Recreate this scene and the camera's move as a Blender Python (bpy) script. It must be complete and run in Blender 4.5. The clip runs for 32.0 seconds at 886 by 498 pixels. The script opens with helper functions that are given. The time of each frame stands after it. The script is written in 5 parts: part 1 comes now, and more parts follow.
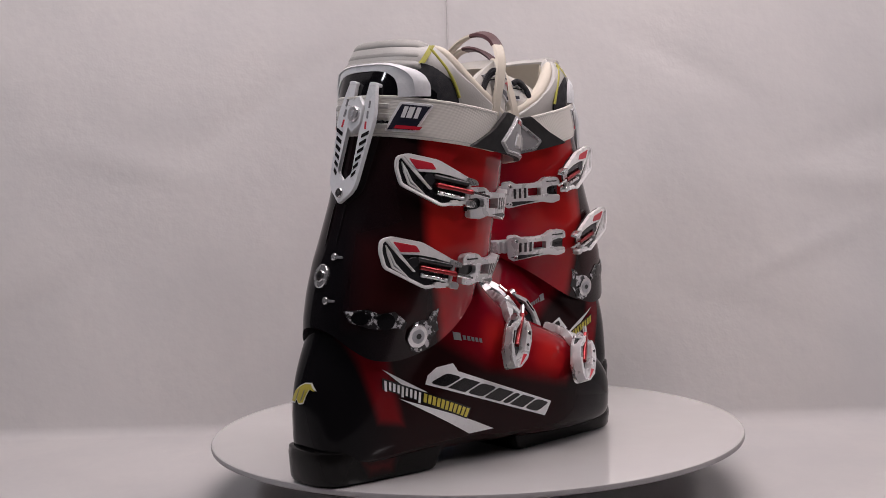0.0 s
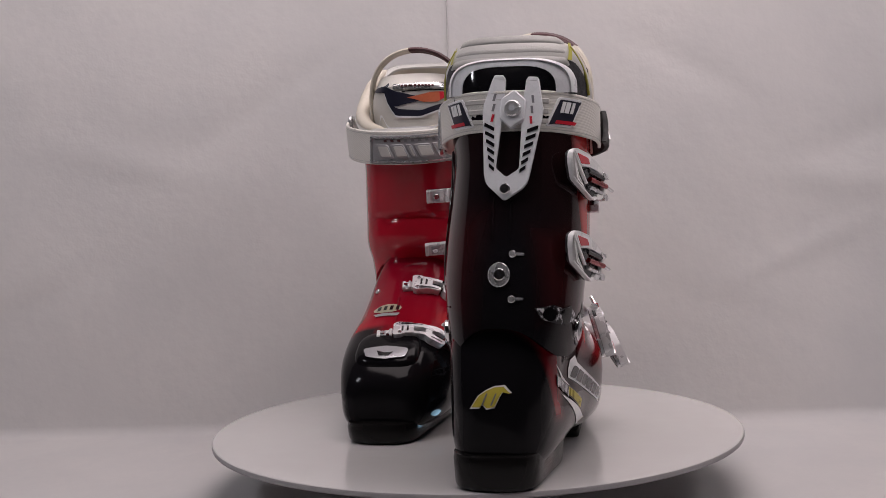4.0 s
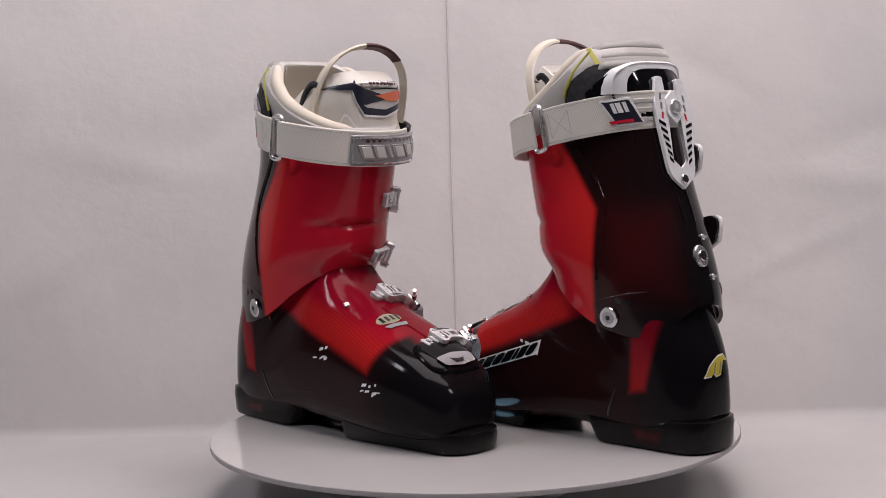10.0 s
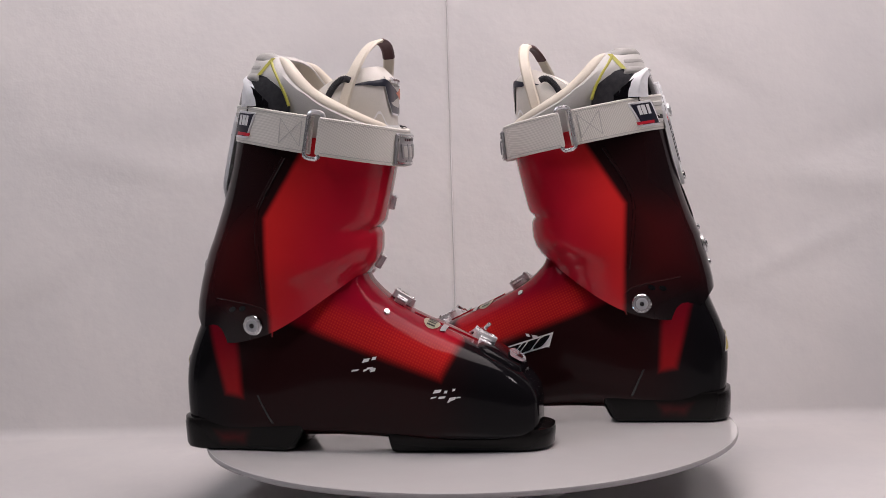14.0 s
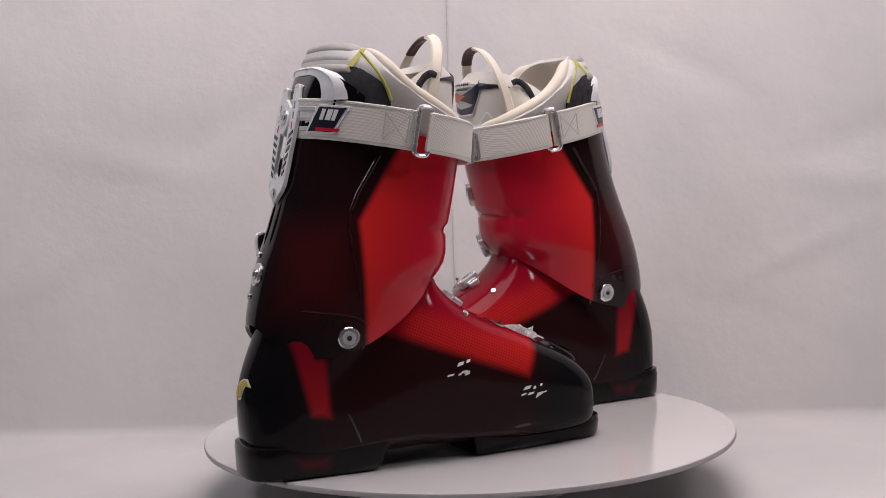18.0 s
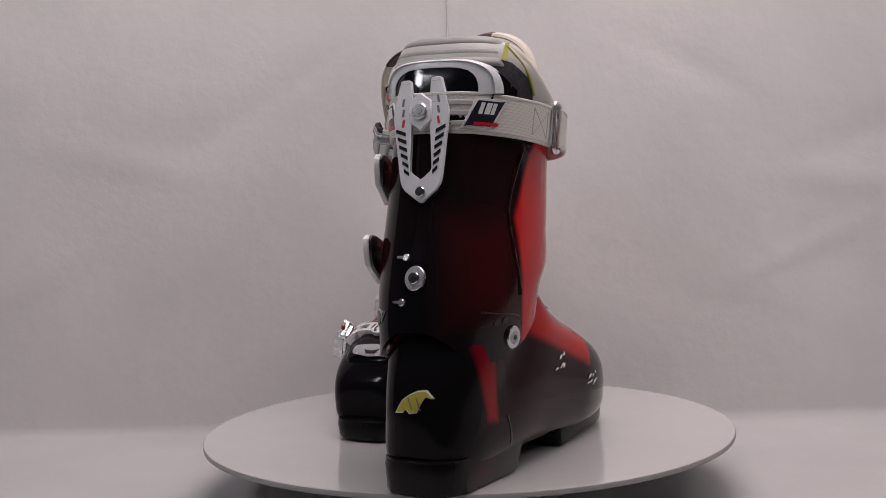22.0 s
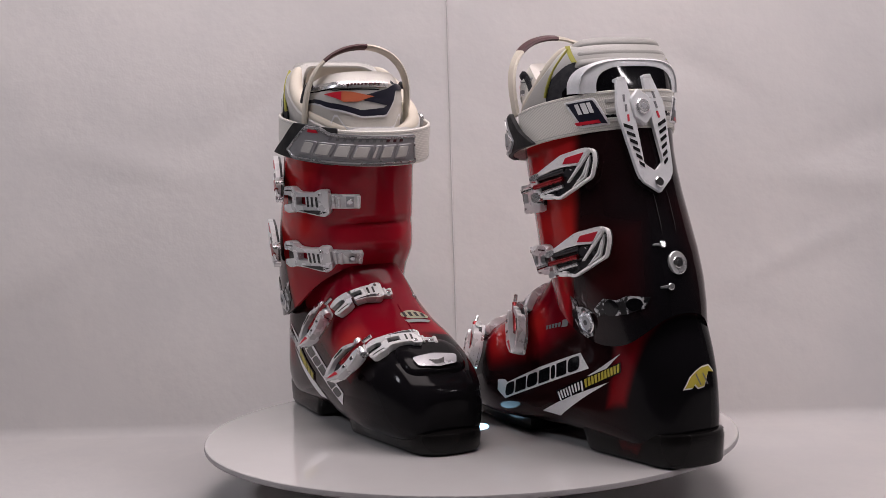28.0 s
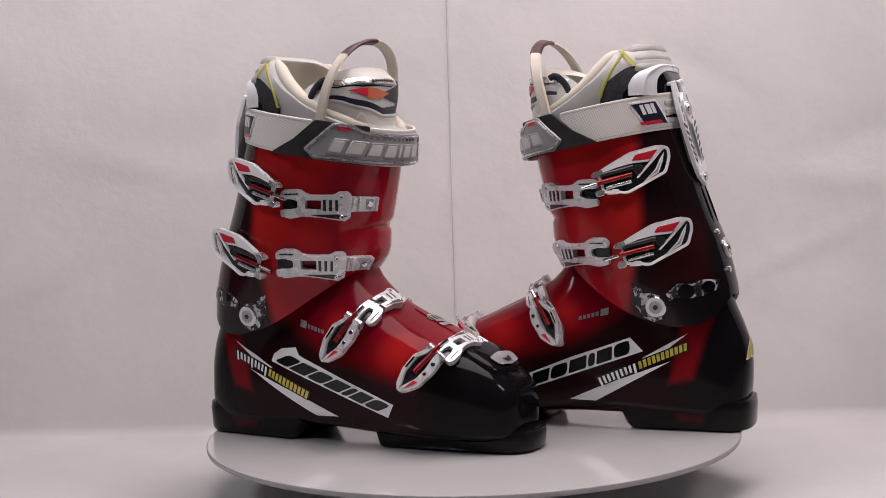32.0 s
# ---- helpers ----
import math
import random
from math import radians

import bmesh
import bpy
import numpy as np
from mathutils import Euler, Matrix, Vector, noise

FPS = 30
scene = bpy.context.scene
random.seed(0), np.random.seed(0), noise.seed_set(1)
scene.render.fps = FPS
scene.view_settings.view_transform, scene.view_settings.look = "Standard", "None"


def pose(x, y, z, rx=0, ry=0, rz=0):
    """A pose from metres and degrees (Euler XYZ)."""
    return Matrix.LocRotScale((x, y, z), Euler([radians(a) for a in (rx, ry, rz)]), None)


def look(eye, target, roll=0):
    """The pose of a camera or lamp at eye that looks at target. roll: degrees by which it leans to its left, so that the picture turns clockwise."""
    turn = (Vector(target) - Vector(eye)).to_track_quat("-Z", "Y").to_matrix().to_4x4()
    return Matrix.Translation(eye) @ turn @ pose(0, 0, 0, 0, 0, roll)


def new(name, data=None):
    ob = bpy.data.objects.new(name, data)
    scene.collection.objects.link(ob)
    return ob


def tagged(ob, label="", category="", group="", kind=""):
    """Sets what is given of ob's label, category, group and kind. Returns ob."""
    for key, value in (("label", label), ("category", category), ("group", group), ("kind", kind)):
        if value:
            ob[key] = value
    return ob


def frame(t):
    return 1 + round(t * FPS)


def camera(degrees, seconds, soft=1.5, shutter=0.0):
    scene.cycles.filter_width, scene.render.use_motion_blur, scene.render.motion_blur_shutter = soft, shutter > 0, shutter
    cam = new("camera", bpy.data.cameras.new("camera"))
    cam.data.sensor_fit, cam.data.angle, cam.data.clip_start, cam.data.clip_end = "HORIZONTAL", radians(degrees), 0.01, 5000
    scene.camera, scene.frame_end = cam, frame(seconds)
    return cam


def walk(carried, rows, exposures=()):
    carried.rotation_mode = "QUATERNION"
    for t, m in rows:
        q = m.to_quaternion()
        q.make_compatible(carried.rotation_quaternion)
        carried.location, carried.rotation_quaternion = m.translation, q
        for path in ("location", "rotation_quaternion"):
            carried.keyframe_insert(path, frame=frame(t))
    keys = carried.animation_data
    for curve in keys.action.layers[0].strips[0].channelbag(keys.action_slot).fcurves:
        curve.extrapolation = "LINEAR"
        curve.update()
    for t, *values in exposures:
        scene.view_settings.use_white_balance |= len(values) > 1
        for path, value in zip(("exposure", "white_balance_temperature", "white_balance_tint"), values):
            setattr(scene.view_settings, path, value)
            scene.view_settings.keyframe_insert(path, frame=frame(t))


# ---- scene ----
from mathutils.bvhtree import BVHTree

SIZE = 0.93  # all lengths below are drawn a little large; this brings the boots to a 317 mm sole

# camera: stands still in front of the turntable
cam = camera(36.19, 32.0, soft=0.8)
EYE = Vector((0.0, -1.2766, 0.2693)) * SIZE
AIM = EYE + Vector((-0.01796, 0.99689, -0.07677))
PATH = [(0.0, look(EYE, AIM, -1.76)), (32.0, look(EYE, AIM, -1.76))]
# the camera meters the picture: it darkens when the boots stand end-on and show much white cloth
EXPOSURES = [(0.0, -0.43), (3.0, -0.66), (6.0, -0.54), (9.0, -0.38), (13.0, -0.24), (18.0, -0.27), (20.5, -0.50), (23.0, -0.66), (25.0, -0.55), (28.0, -0.40), (32.0, -0.22)]
walk(cam, PATH, EXPOSURES)


def turn_at(t):
    """Angle of the turntable in radians: nearly even speed, one turn in about 39.2 s."""
    a = 0.16014 * t
    return a + 0.0016 * math.sin(a) + 0.0075 * (math.cos(a) - 1)


# ---- world and lamps: a white cloth tent lit softly from above and from the sides ----
world = bpy.data.worlds.new("world")
scene.world = world
world.use_nodes = True
world.node_tree.nodes["Background"].inputs[0].default_value = (0.72, 0.86, 1.0, 1)
world.node_tree.nodes["Background"].inputs[1].default_value = 0.10


def area_lamp(name, eye, target, size_x, size_y, watts, color):
    data = bpy.data.lights.new(name, "AREA")
    data.shape, data.size, data.size_y, data.energy, data.color = "RECTANGLE", size_x, size_y, watts, color
    lamp = new(name, data)
    lamp.matrix_world = look(eye, target)
    return lamp


area_lamp("lamp_top", (0.16, -0.15, 1.30), (0.06, 0.12, 0), 1.2, 0.8, 25.0, (1.0, 0.875, 0.885))
# unseen fill added behind the cloth to brighten the backdrop
area_lamp("fill_behind_cloth", (0.14, 1.20, 0.95), (0.08, 0.25, 0.40), 1.5, 0.8, 12.5, (1.0, 0.875, 0.865))
area_lamp("lamp_right", (1.15, -0.60, 1.15), (0, 0.10, 0.1), 0.16, 0.30, 6.0, (1.0, 0.92, 0.95))
area_lamp("lamp_left", (-1.05, -0.55, 1.15), (0, 0.10, 0.1), 0.16, 0.30, 6.2, (0.92, 0.92, 1.0))

# ---- materials ----
MATS = {}


class Mat:
    """Small builder of node materials."""

    def __init__(self, name, color=(0.5, 0.5, 0.5), rough=0.5, metal=0.0, coat=0.0, spec=0.5):
        self.m = bpy.data.materials.new(name)
        self.m.use_nodes = True
        self.t = self.m.node_tree
        self.b = self.t.nodes["Principled BSDF"]
        self.set(color, rough, metal, coat, spec)
        MATS[name] = self.m

    def set(self, color, rough, metal, coat, spec):
        i = self.b.inputs
        i["Base Color"].default_value = (*color, 1)
        i["Roughness"].default_value = rough
        i["Metallic"].default_value = metal
        i["Coat Weight"].default_value = coat
        i["Coat Roughness"].default_value = 0.06
        i["Specular IOR Level"].default_value = spec

    def node(self, kind, **kw):
        n = self.t.nodes.new(kind)
        for k, v in kw.items():
            n.inputs[k].default_value = v
        return n

    def link(self, a, b):
        self.t.links.new(a, b)

    def coords(self):
        return self.node("ShaderNodeTexCoord").outputs["Object"]

    def noise(self, scale, detail=4.0, rough=0.55, vec=None):
        n = self.node("ShaderNodeTexNoise", Scale=scale, Detail=detail, Roughness=rough)
        self.link(vec or self.coords(), n.inputs["Vector"])
        return n.outputs["Fac"]

    def ramp(self, fac, a, b, lo=0.3, hi=0.7):
        n = self.node("ShaderNodeMapRange")
        n.inputs["From Min"].default_value, n.inputs["From Max"].default_value = lo, hi
        n.inputs["To Min"].default_value, n.inputs["To Max"].default_value = a, b
        self.link(fac, n.inputs["Value"])
        return n.outputs["Result"]

    def mix(self, fac, a, b):
        n = self.t.nodes.new("ShaderNodeMix")
        n.data_type = "RGBA"
        for sock, v in ((0, fac), (6, a), (7, b)):
            if isinstance(v, (tuple, float, int)):
                n.inputs[sock].default_value = v if not isinstance(v, tuple) else (*v, 1)
            else:
                self.link(v, n.inputs[sock])
        return n.outputs[2]

    def math(self, op, a, b=0.0, clamp=False):
        n = self.t.nodes.new("ShaderNodeMath")
        n.operation, n.use_clamp = op, clamp
        for k, v in enumerate((a, b)):
            if isinstance(v, (float, int)):
                n.inputs[k].default_value = v
            else:
                self.link(v, n.inputs[k])
        return n.outputs[0]

    def bump(self, height, strength=0.2, dist=0.001):
        n = self.node("ShaderNodeBump", Strength=strength, Distance=dist)
        self.link(height, n.inputs["Height"])
        self.link(n.outputs["Normal"], self.b.inputs["Normal"])


def worn(name, color, rough, metal=0.0, coat=0.0, vary=0.12, grain=60.0, bump=0.05, dark=0.75):
    """A plain coloured surface with two scales of variation."""
    m = Mat(name, color, rough, metal, coat)
    big, fine = m.noise(9.0), m.noise(grain * 8, 3.0)
    f = m.math("MULTIPLY", m.ramp(big, 0.0, 1.0), 1.0)
    c = m.mix(f, tuple(v * (1 - vary) for v in color), tuple(min(1.0, v * (1 + vary)) for v in color))
    c = m.mix(m.ramp(fine, 0.0, 0.35, 0.5, 0.8), c, tuple(v * dark for v in color))
    m.link(c, m.b.inputs["Base Color"])
    m.link(m.ramp(m.noise(grain), rough * 0.8, min(1, rough * 1.25)), m.b.inputs["Roughness"])
    if bump:
        m.bump(fine, bump, 0.0006)
    return m.m


def region(m, vec, planes, soft):
    """Soft mask of the convex region where every n.p + d is above 0 (boot space, metres before SIZE)."""
    out = None
    for nx, ny, nz, d in planes:
        n = m.t.nodes.new("ShaderNodeVectorMath")
        n.operation = "DOT_PRODUCT"
        m.link(vec, n.inputs[0])
        n.inputs[1].default_value = (nx / SIZE, ny / SIZE, nz / SIZE)
        v = m.math("ADD", n.outputs["Value"], d)
        out = v if out is None else m.math("MINIMUM", out, v)
    r = m.node("ShaderNodeMapRange")
    r.interpolation_type = "SMOOTHSTEP"
    r.inputs["From Min"].default_value, r.inputs["From Max"].default_value = -soft, soft
    m.link(out, r.inputs["Value"])
    return r.outputs["Result"]


def edge(a, b, k=1.0):
    """Half plane in (forward, height) to the left of the way from a to b."""
    dx, dz = b[0] - a[0], b[1] - a[1]
    n = math.hypot(dx, dz)
    return (-dz / n, 0.0, dx / n, (dz * a[0] - dx * a[1]) / n)


def shell_material(name, side, zone):
    """Translucent-looking lacquered plastic: the red fades into smoky black in moulded fields."""
    m = Mat(name, (0.3, 0.01, 0.012), 0.16, 0.0, 0.0, 0.28 if zone == "cuff" else 0.09)
    vec = m.coords()
    lat = (0.0, 1.0 * side, 0.0, 0.010)
    med = (0.0, -1.0 * side, 0.0, 0.018)
    if zone == "cuff":
        a = region(m, vec, [med] + [tuple(-v for v in e) for e in (edge((0.076, 0.10), (0.073, 0.209)), edge((0.073, 0.209), (0.104, 0.257)))], 0.0036)
        b = region(m, vec, [lat, tuple(-v for v in edge((0.085, 0.10), (0.066, 0.19))), tuple(-v for v in edge((0.066, 0.19), (0.070, 0.26)))], 0.007)
        # c, d: faint red glow on the cuff's back, painted as colour
        c = region(m, vec, [(0.4, -0.9 * side, 0, -0.024), (-1, 0, 0, 0.062), (0, 0, -1, 0.205), (0, 0, 1, -0.135)], 0.026)
        d = region(m, vec, [(0.4, 0.9 * side, 0, -0.040), (-1, 0, 0, 0.055), (0, 0, -1, 0.195), (0, 0, 1, -0.135)], 0.016)
        c = m.math("MULTIPLY", m.math("MAXIMUM", c, d), 0.06)
    else:
        low = tuple(edge((0.093, 0.117), (0.181, 0.084)))
        low2 = tuple(edge((0.181, 0.084), (0.225, 0.068)))
        toe = tuple(edge((0.225, 0.068), (0.245, 0.103)))
        a = region(m, vec, [med, low, low2, toe], 0.0055)
        b = region(m, vec, [lat, edge((0.105, 0.103), (0.140, 0.082)), edge((0.140, 0.082), (0.21, 0.064)), edge((0.215, 0.055), (0.262, 0.105)), (1, 0, 0, -0.085)], 0.011)
        h1 = region(m, vec, [med, edge((0.014, 0.116), (0.029, 0.053)), edge((0.029, 0.053), (0.046, 0.050)), edge((0.044, 0.050), (0.041, 0.105))], 0.0040)
        h2 = region(m, vec, [lat, edge((0.006, 0.118), (0.027, 0.050)), edge((0.027, 0.050), (0.047, 0.046)), edge((0.047, 0.046), (0.034, 0.110))], 0.005)
        a = m.math("MAXIMUM", a, m.math("MULTIPLY", h1, 0.66))
        c = h2
        c = m.math("MULTIPLY", c, 0.75)
    red = m.math("MAXIMUM", m.math("MAXIMUM", a, b), c)
    n = m.noise(14.0, 2.0)
    tone = m.mix(m.ramp(n, 0.0, 1.0), (0.19, 0.003, 0.014), (0.26, 0.004, 0.018))
    if zone == "cuff":
        tone = m.mix(m.ramp(n, 0.0, 1.0), (0.36, 0.007, 0.022), (0.46, 0.011, 0.028))
    near = region(m, vec, [(-1, 0, 0.25, 0.058)] if zone == "cuff" else [(0, 0, -1, 0.085)], 0.036)
    tone = m.mix(m.math("MULTIPLY", near, 0.62), tone, (0.58, 0.026, 0.016) if zone == "cuff" else (0.46, 0.016, 0.013))
    if zone == "lower":
        # fine raster of bright dots under the lacquer of the red field
        def wave(nx, nz):
            n = m.t.nodes.new("ShaderNodeVectorMath")
            n.operation = "DOT_PRODUCT"
            m.link(vec, n.inputs[0])
            n.inputs[1].default_value = (nx * 1900.0, 0.0, nz * 1900.0)
            return m.math("SINE", n.outputs["Value"])
        dots = m.ramp(m.math("MULTIPLY", wave(0.94, 0.34), wave(-0.34, 0.94)), 0.0, 1.0, -0.1, 0.6)
        band = region(m, vec, [med, (-low[0], 0, -low[2], 0.026 - low[3]), (1, 0, 0, -0.112)], 0.010)
        tone = m.mix(m.math("MULTIPLY", band, 0.6), tone, (0.37, 0.012, 0.012))
        tone = m.mix(m.math("MULTIPLY", m.math("MULTIPLY", dots, band), 0.38), tone, (0.55, 0.045, 0.018))
    outer = region(m, vec, [lat], 0.02)
    tone = m.mix(m.math("MULTIPLY", outer, 0.52 if zone == "lower" else 0.32), tone, (0.10, 0.002, 0.005))
    # lighter hearts: the local glow of the tinted plastic, painted into the red
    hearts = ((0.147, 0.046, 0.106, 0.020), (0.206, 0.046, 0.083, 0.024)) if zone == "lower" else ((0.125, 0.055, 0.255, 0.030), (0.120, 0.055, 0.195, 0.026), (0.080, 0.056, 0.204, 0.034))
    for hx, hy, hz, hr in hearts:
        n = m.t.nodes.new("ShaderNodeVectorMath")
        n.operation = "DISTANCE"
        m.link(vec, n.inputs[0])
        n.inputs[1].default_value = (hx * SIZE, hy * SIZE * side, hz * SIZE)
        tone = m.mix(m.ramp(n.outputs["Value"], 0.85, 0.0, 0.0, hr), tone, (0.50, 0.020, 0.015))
    smoke = region(m, vec, [(1, 0, 0, -0.035)], 0.03)
    if zone == "lower":
        smoke = region(m, vec, [(1, 0, 0, -0.035), (-1, 0, 0, 0.235)], 0.03)
    black = m.mix(smoke if zone == "lower" else m.math("MULTIPLY", smoke, 0.8), (0.0056, 0.0051, 0.0062), (0.0160, 0.0050, 0.0055))
    m.link(m.mix(red, black, tone), m.b.inputs["Base Color"])
    fine = m.noise(220.0, 2.0)
    m.link(m.ramp(m.noise(30.0), 0.07, 0.13), m.b.inputs["Roughness"])
    m.bump(fine, 0.03, 0.0004)
    return m.m


def make_materials():
    for s, k in ((1, "left"), (-1, "right")):
        for zone in ("cuff", "lower"):
            shell_material("shell_%s_%s" % (zone, k), s, zone)
    m = Mat("sole_black", (0.005, 0.0045, 0.0045), 0.24, 0.0, 0.0, 0.16)
    vec = m.coords()
    patch = region(m, vec, [(1, 0, 0.5, -0.026), (-1, 0, 0.3, 0.040), (0, 0, 1, -0.008), (0, 0, -1, 0.016)], 0.006)
    m.link(m.mix(m.math("MULTIPLY", patch, m.ramp(m.noise(60.0), 0.15, 0.6)), (0.005, 0.0045, 0.0045), (0.13, 0.005, 0.006)), m.b.inputs["Base Color"])
    m.link(m.ramp(m.noise(40.0), 0.16, 0.26), m.b.inputs["Roughness"])
    m.bump(m.noise(300.0, 3.0), 0.02, 0.0004)
    worn("white_plastic", (0.84, 0.83, 0.83), 0.28, coat=0.3, vary=0.05)
    worn("satin_silver", (0.66, 0.66, 0.67), 0.28, metal=0.30, coat=0.2, vary=0.10)
    worn("grey_plastic", (0.36, 0.37, 0.39), 0.35)
    worn("black_plastic", (0.012, 0.012, 0.014), 0.28, coat=0.2)
    worn("rubber_black", (0.005, 0.005, 0.006), 0.75, bump=0.2)
    # print of black and silver splashes
    m = Mat("splash_print", (0.5, 0.5, 0.5), 0.3)
    splash = m.ramp(m.noise(150.0, 4.0, 0.65), 0.0, 1.0, 0.50, 0.55)
    m.link(m.mix(splash, (0.006, 0.006, 0.007), (0.52, 0.52, 0.54)), m.b.inputs["Base Color"])
    m.link(m.ramp(m.noise(60.0), 0.22, 0.4), m.b.inputs["Roughness"])
    worn("gloss_black", (0.004, 0.004, 0.005), 0.09, vary=0.1, bump=0.02)
    worn("charcoal_plastic", (0.035, 0.034, 0.038), 0.22, metal=0.3)
    worn("silver", (0.68, 0.68, 0.69), 0.26, metal=0.8, vary=0.08)
    worn("chrome", (0.62, 0.62, 0.63), 0.16, metal=1.0, vary=0.03)
    worn("red_metal", (0.26, 0.008, 0.012), 0.26, metal=0.6, coat=0.3)
    worn("red_print", (0.50, 0.012, 0.03), 0.35, coat=0.3)
    worn("white_print", (0.74, 0.74, 0.75), 0.35, vary=0.06)
    worn("black_print", (0.004, 0.004, 0.005), 0.22)
    worn("navy_print", (0.012, 0.013, 0.026), 0.35)
    worn("grey_print", (0.16, 0.16, 0.17), 0.4)
    worn("yellow_print", (0.48, 0.40, 0.05), 0.4)
    worn("gold_print", (0.34, 0.31, 0.22), 0.35, metal=0.3)
    worn("orange_print", (0.50, 0.13, 0.06), 0.4)
    worn("liner_cream", (0.60, 0.55, 0.465), 0.6, vary=0.06, bump=0.25, grain=140)
    worn("tongue_white", (0.60, 0.575, 0.53), 0.42, vary=0.05, bump=0.15, grain=120)
    worn("liner_grey", (0.46, 0.45, 0.43), 0.42, vary=0.08, bump=0.3, grain=160)
    worn("liner_rib", (0.29, 0.285, 0.27), 0.45, vary=0.08, bump=0.3, grain=160)
    worn("pale_plastic", (0.66, 0.67, 0.69), 0.30, coat=0.15, vary=0.05)
    worn("liner_black", (0.012, 0.012, 0.016), 0.75, bump=0.4, grain=200)
    worn("dark_red_patch", (0.055, 0.010, 0.014), 0.5, vary=0.4)
    worn("piping_yellow", (0.36, 0.34, 0.05), 0.5)
    # woven strap
    m = Mat("strap_weave", (0.42, 0.41, 0.39), 0.55)
    vec = m.coords()
    def wave(x, y, z):
        n = m.t.nodes.new("ShaderNodeVectorMath")
        n.operation = "DOT_PRODUCT"
        m.link(vec, n.inputs[0])
        n.inputs[1].default_value = (x, y, z)
        return m.math("SINE", n.outputs["Value"])
    knots = m.math("MULTIPLY", wave(2100, 2100, 700), wave(-700, -700, 2100))
    c = m.mix(m.ramp(knots, 0.0, 1.0, -0.6, 0.7), (0.60, 0.58, 0.54), (0.70, 0.68, 0.63))
    m.link(m.mix(m.ramp(m.noise(12.0), 0.0, 0.4), c, (0.64, 0.61, 0.57)), m.b.inputs["Base Color"])
    m.bump(knots, 0.20, 0.0006)
    # turntable plate: milky acrylic
    m = Mat("disc_acrylic", (0.66, 0.60, 0.60), 0.10, coat=1.0)
    m.b.inputs["Coat Roughness"].default_value = 0.02
    m.link(m.mix(m.ramp(m.noise(5.0), 0, 1), (0.62, 0.605, 0.60), (0.66, 0.645, 0.64)), m.b.inputs["Base Color"])
    m.link(m.ramp(m.noise(40.0), 0.06, 0.16), m.b.inputs["Roughness"])
    worn("plaster", (0.070, 0.066, 0.070), 0.85, vary=0.05, grain=30, bump=0.1)
    worn("seam_thread", (0.66, 0.635, 0.635), 0.85, vary=0.2)
    worn("plaque_silver", (0.29, 0.29, 0.30), 0.34, metal=0.3, vary=0.08)
    worn("toe_silver", (0.38, 0.38, 0.40), 0.24, metal=0.5, vary=0.1)
    worn("disc_rim", (0.34, 0.33, 0.335), 0.45, vary=0.04, bump=0.0)
    # glowing centre of the turntable
    m = Mat("led_glow", (0.8, 0.9, 1.0), 0.3)
    m.b.inputs["Emission Color"].default_value = (0.42, 0.74, 1.0, 1)
    m.b.inputs["Emission Strength"].default_value = 7.0
    # cloth of the backdrop
    m = Mat("cloth_white", (0.74, 0.71, 0.71), 0.85)
    vec = m.coords()
    c = m.mix(m.ramp(m.noise(3.2, 6.0, 0.6), 0, 1, 0.35, 0.65), (0.655, 0.645, 0.65), (0.77, 0.745, 0.735))
    c = m.mix(m.ramp(m.noise(26.0, 4.0, 0.65), 0.0, 0.35, 0.5, 0.75), c, (0.64, 0.63, 0.64))
    m.link(c, m.b.inputs["Base Color"])
    m.bump(m.noise(7.0, 6.0, 0.6), 0.22, 0.02)
    glow = m.node("ShaderNodeBsdfTranslucent")
    m.link(c, glow.inputs["Color"])
    both = m.node("ShaderNodeMixShader", Fac=0.35)
    m.link(m.b.outputs[0], both.inputs[1])
    m.link(glow.outputs[0], both.inputs[2])
    m.link(both.outputs[0], m.t.nodes["Material Output"].inputs["Surface"])


make_materials()

# ---- mesh tools ----


def part(name, bm, material, parent, label="", smooth=35.0):
    """Link a bmesh (drawn in boot space) as one mesh object under parent."""
    side = parent["side"]
    for v in bm.verts:
        v.co = Vector((v.co.x * SIZE, v.co.y * SIZE * side, v.co.z * SIZE))
    bmesh.ops.recalc_face_normals(bm, faces=bm.faces)
    me = bpy.data.meshes.new(name)
    bm.to_mesh(me)
    bm.free()
    me.materials.append(MATS[material])
    me.polygons.foreach_set("use_smooth", [True] * len(me.polygons))
    me.set_sharp_from_angle(angle=radians(smooth))
    ob = new(name, me)
    ob.parent = parent
    ob["side"] = side
    if label:
        tagged(ob, label=label)
    return ob


def interp(x, table):
    """Smooth look-up in rows (x, value, ...)."""
    xs = [r[0] for r in table]
    if x <= xs[0]:
        return table[0][1:]
    if x >= xs[-1]:
        return table[-1][1:]
    k = max(i for i in range(len(xs)) if xs[i] <= x)
    k = min(k, len(xs) - 2)
    f = (x - xs[k]) / (xs[k + 1] - xs[k])
    return tuple(a + (b - a) * f for a, b in zip(table[k][1:], table[k + 1][1:]))


def blur(values, times, closed=False):
    v = np.array(values, dtype=float)
    for _ in range(times):
        if closed:
            v = (np.roll(v, 1, 0) + 2 * v + np.roll(v, -1, 0)) / 4
        else:
            w = v.copy()
            w[1:-1] = (v[:-2] + 2 * v[1:-1] + v[2:]) / 4
            v = w
    return v


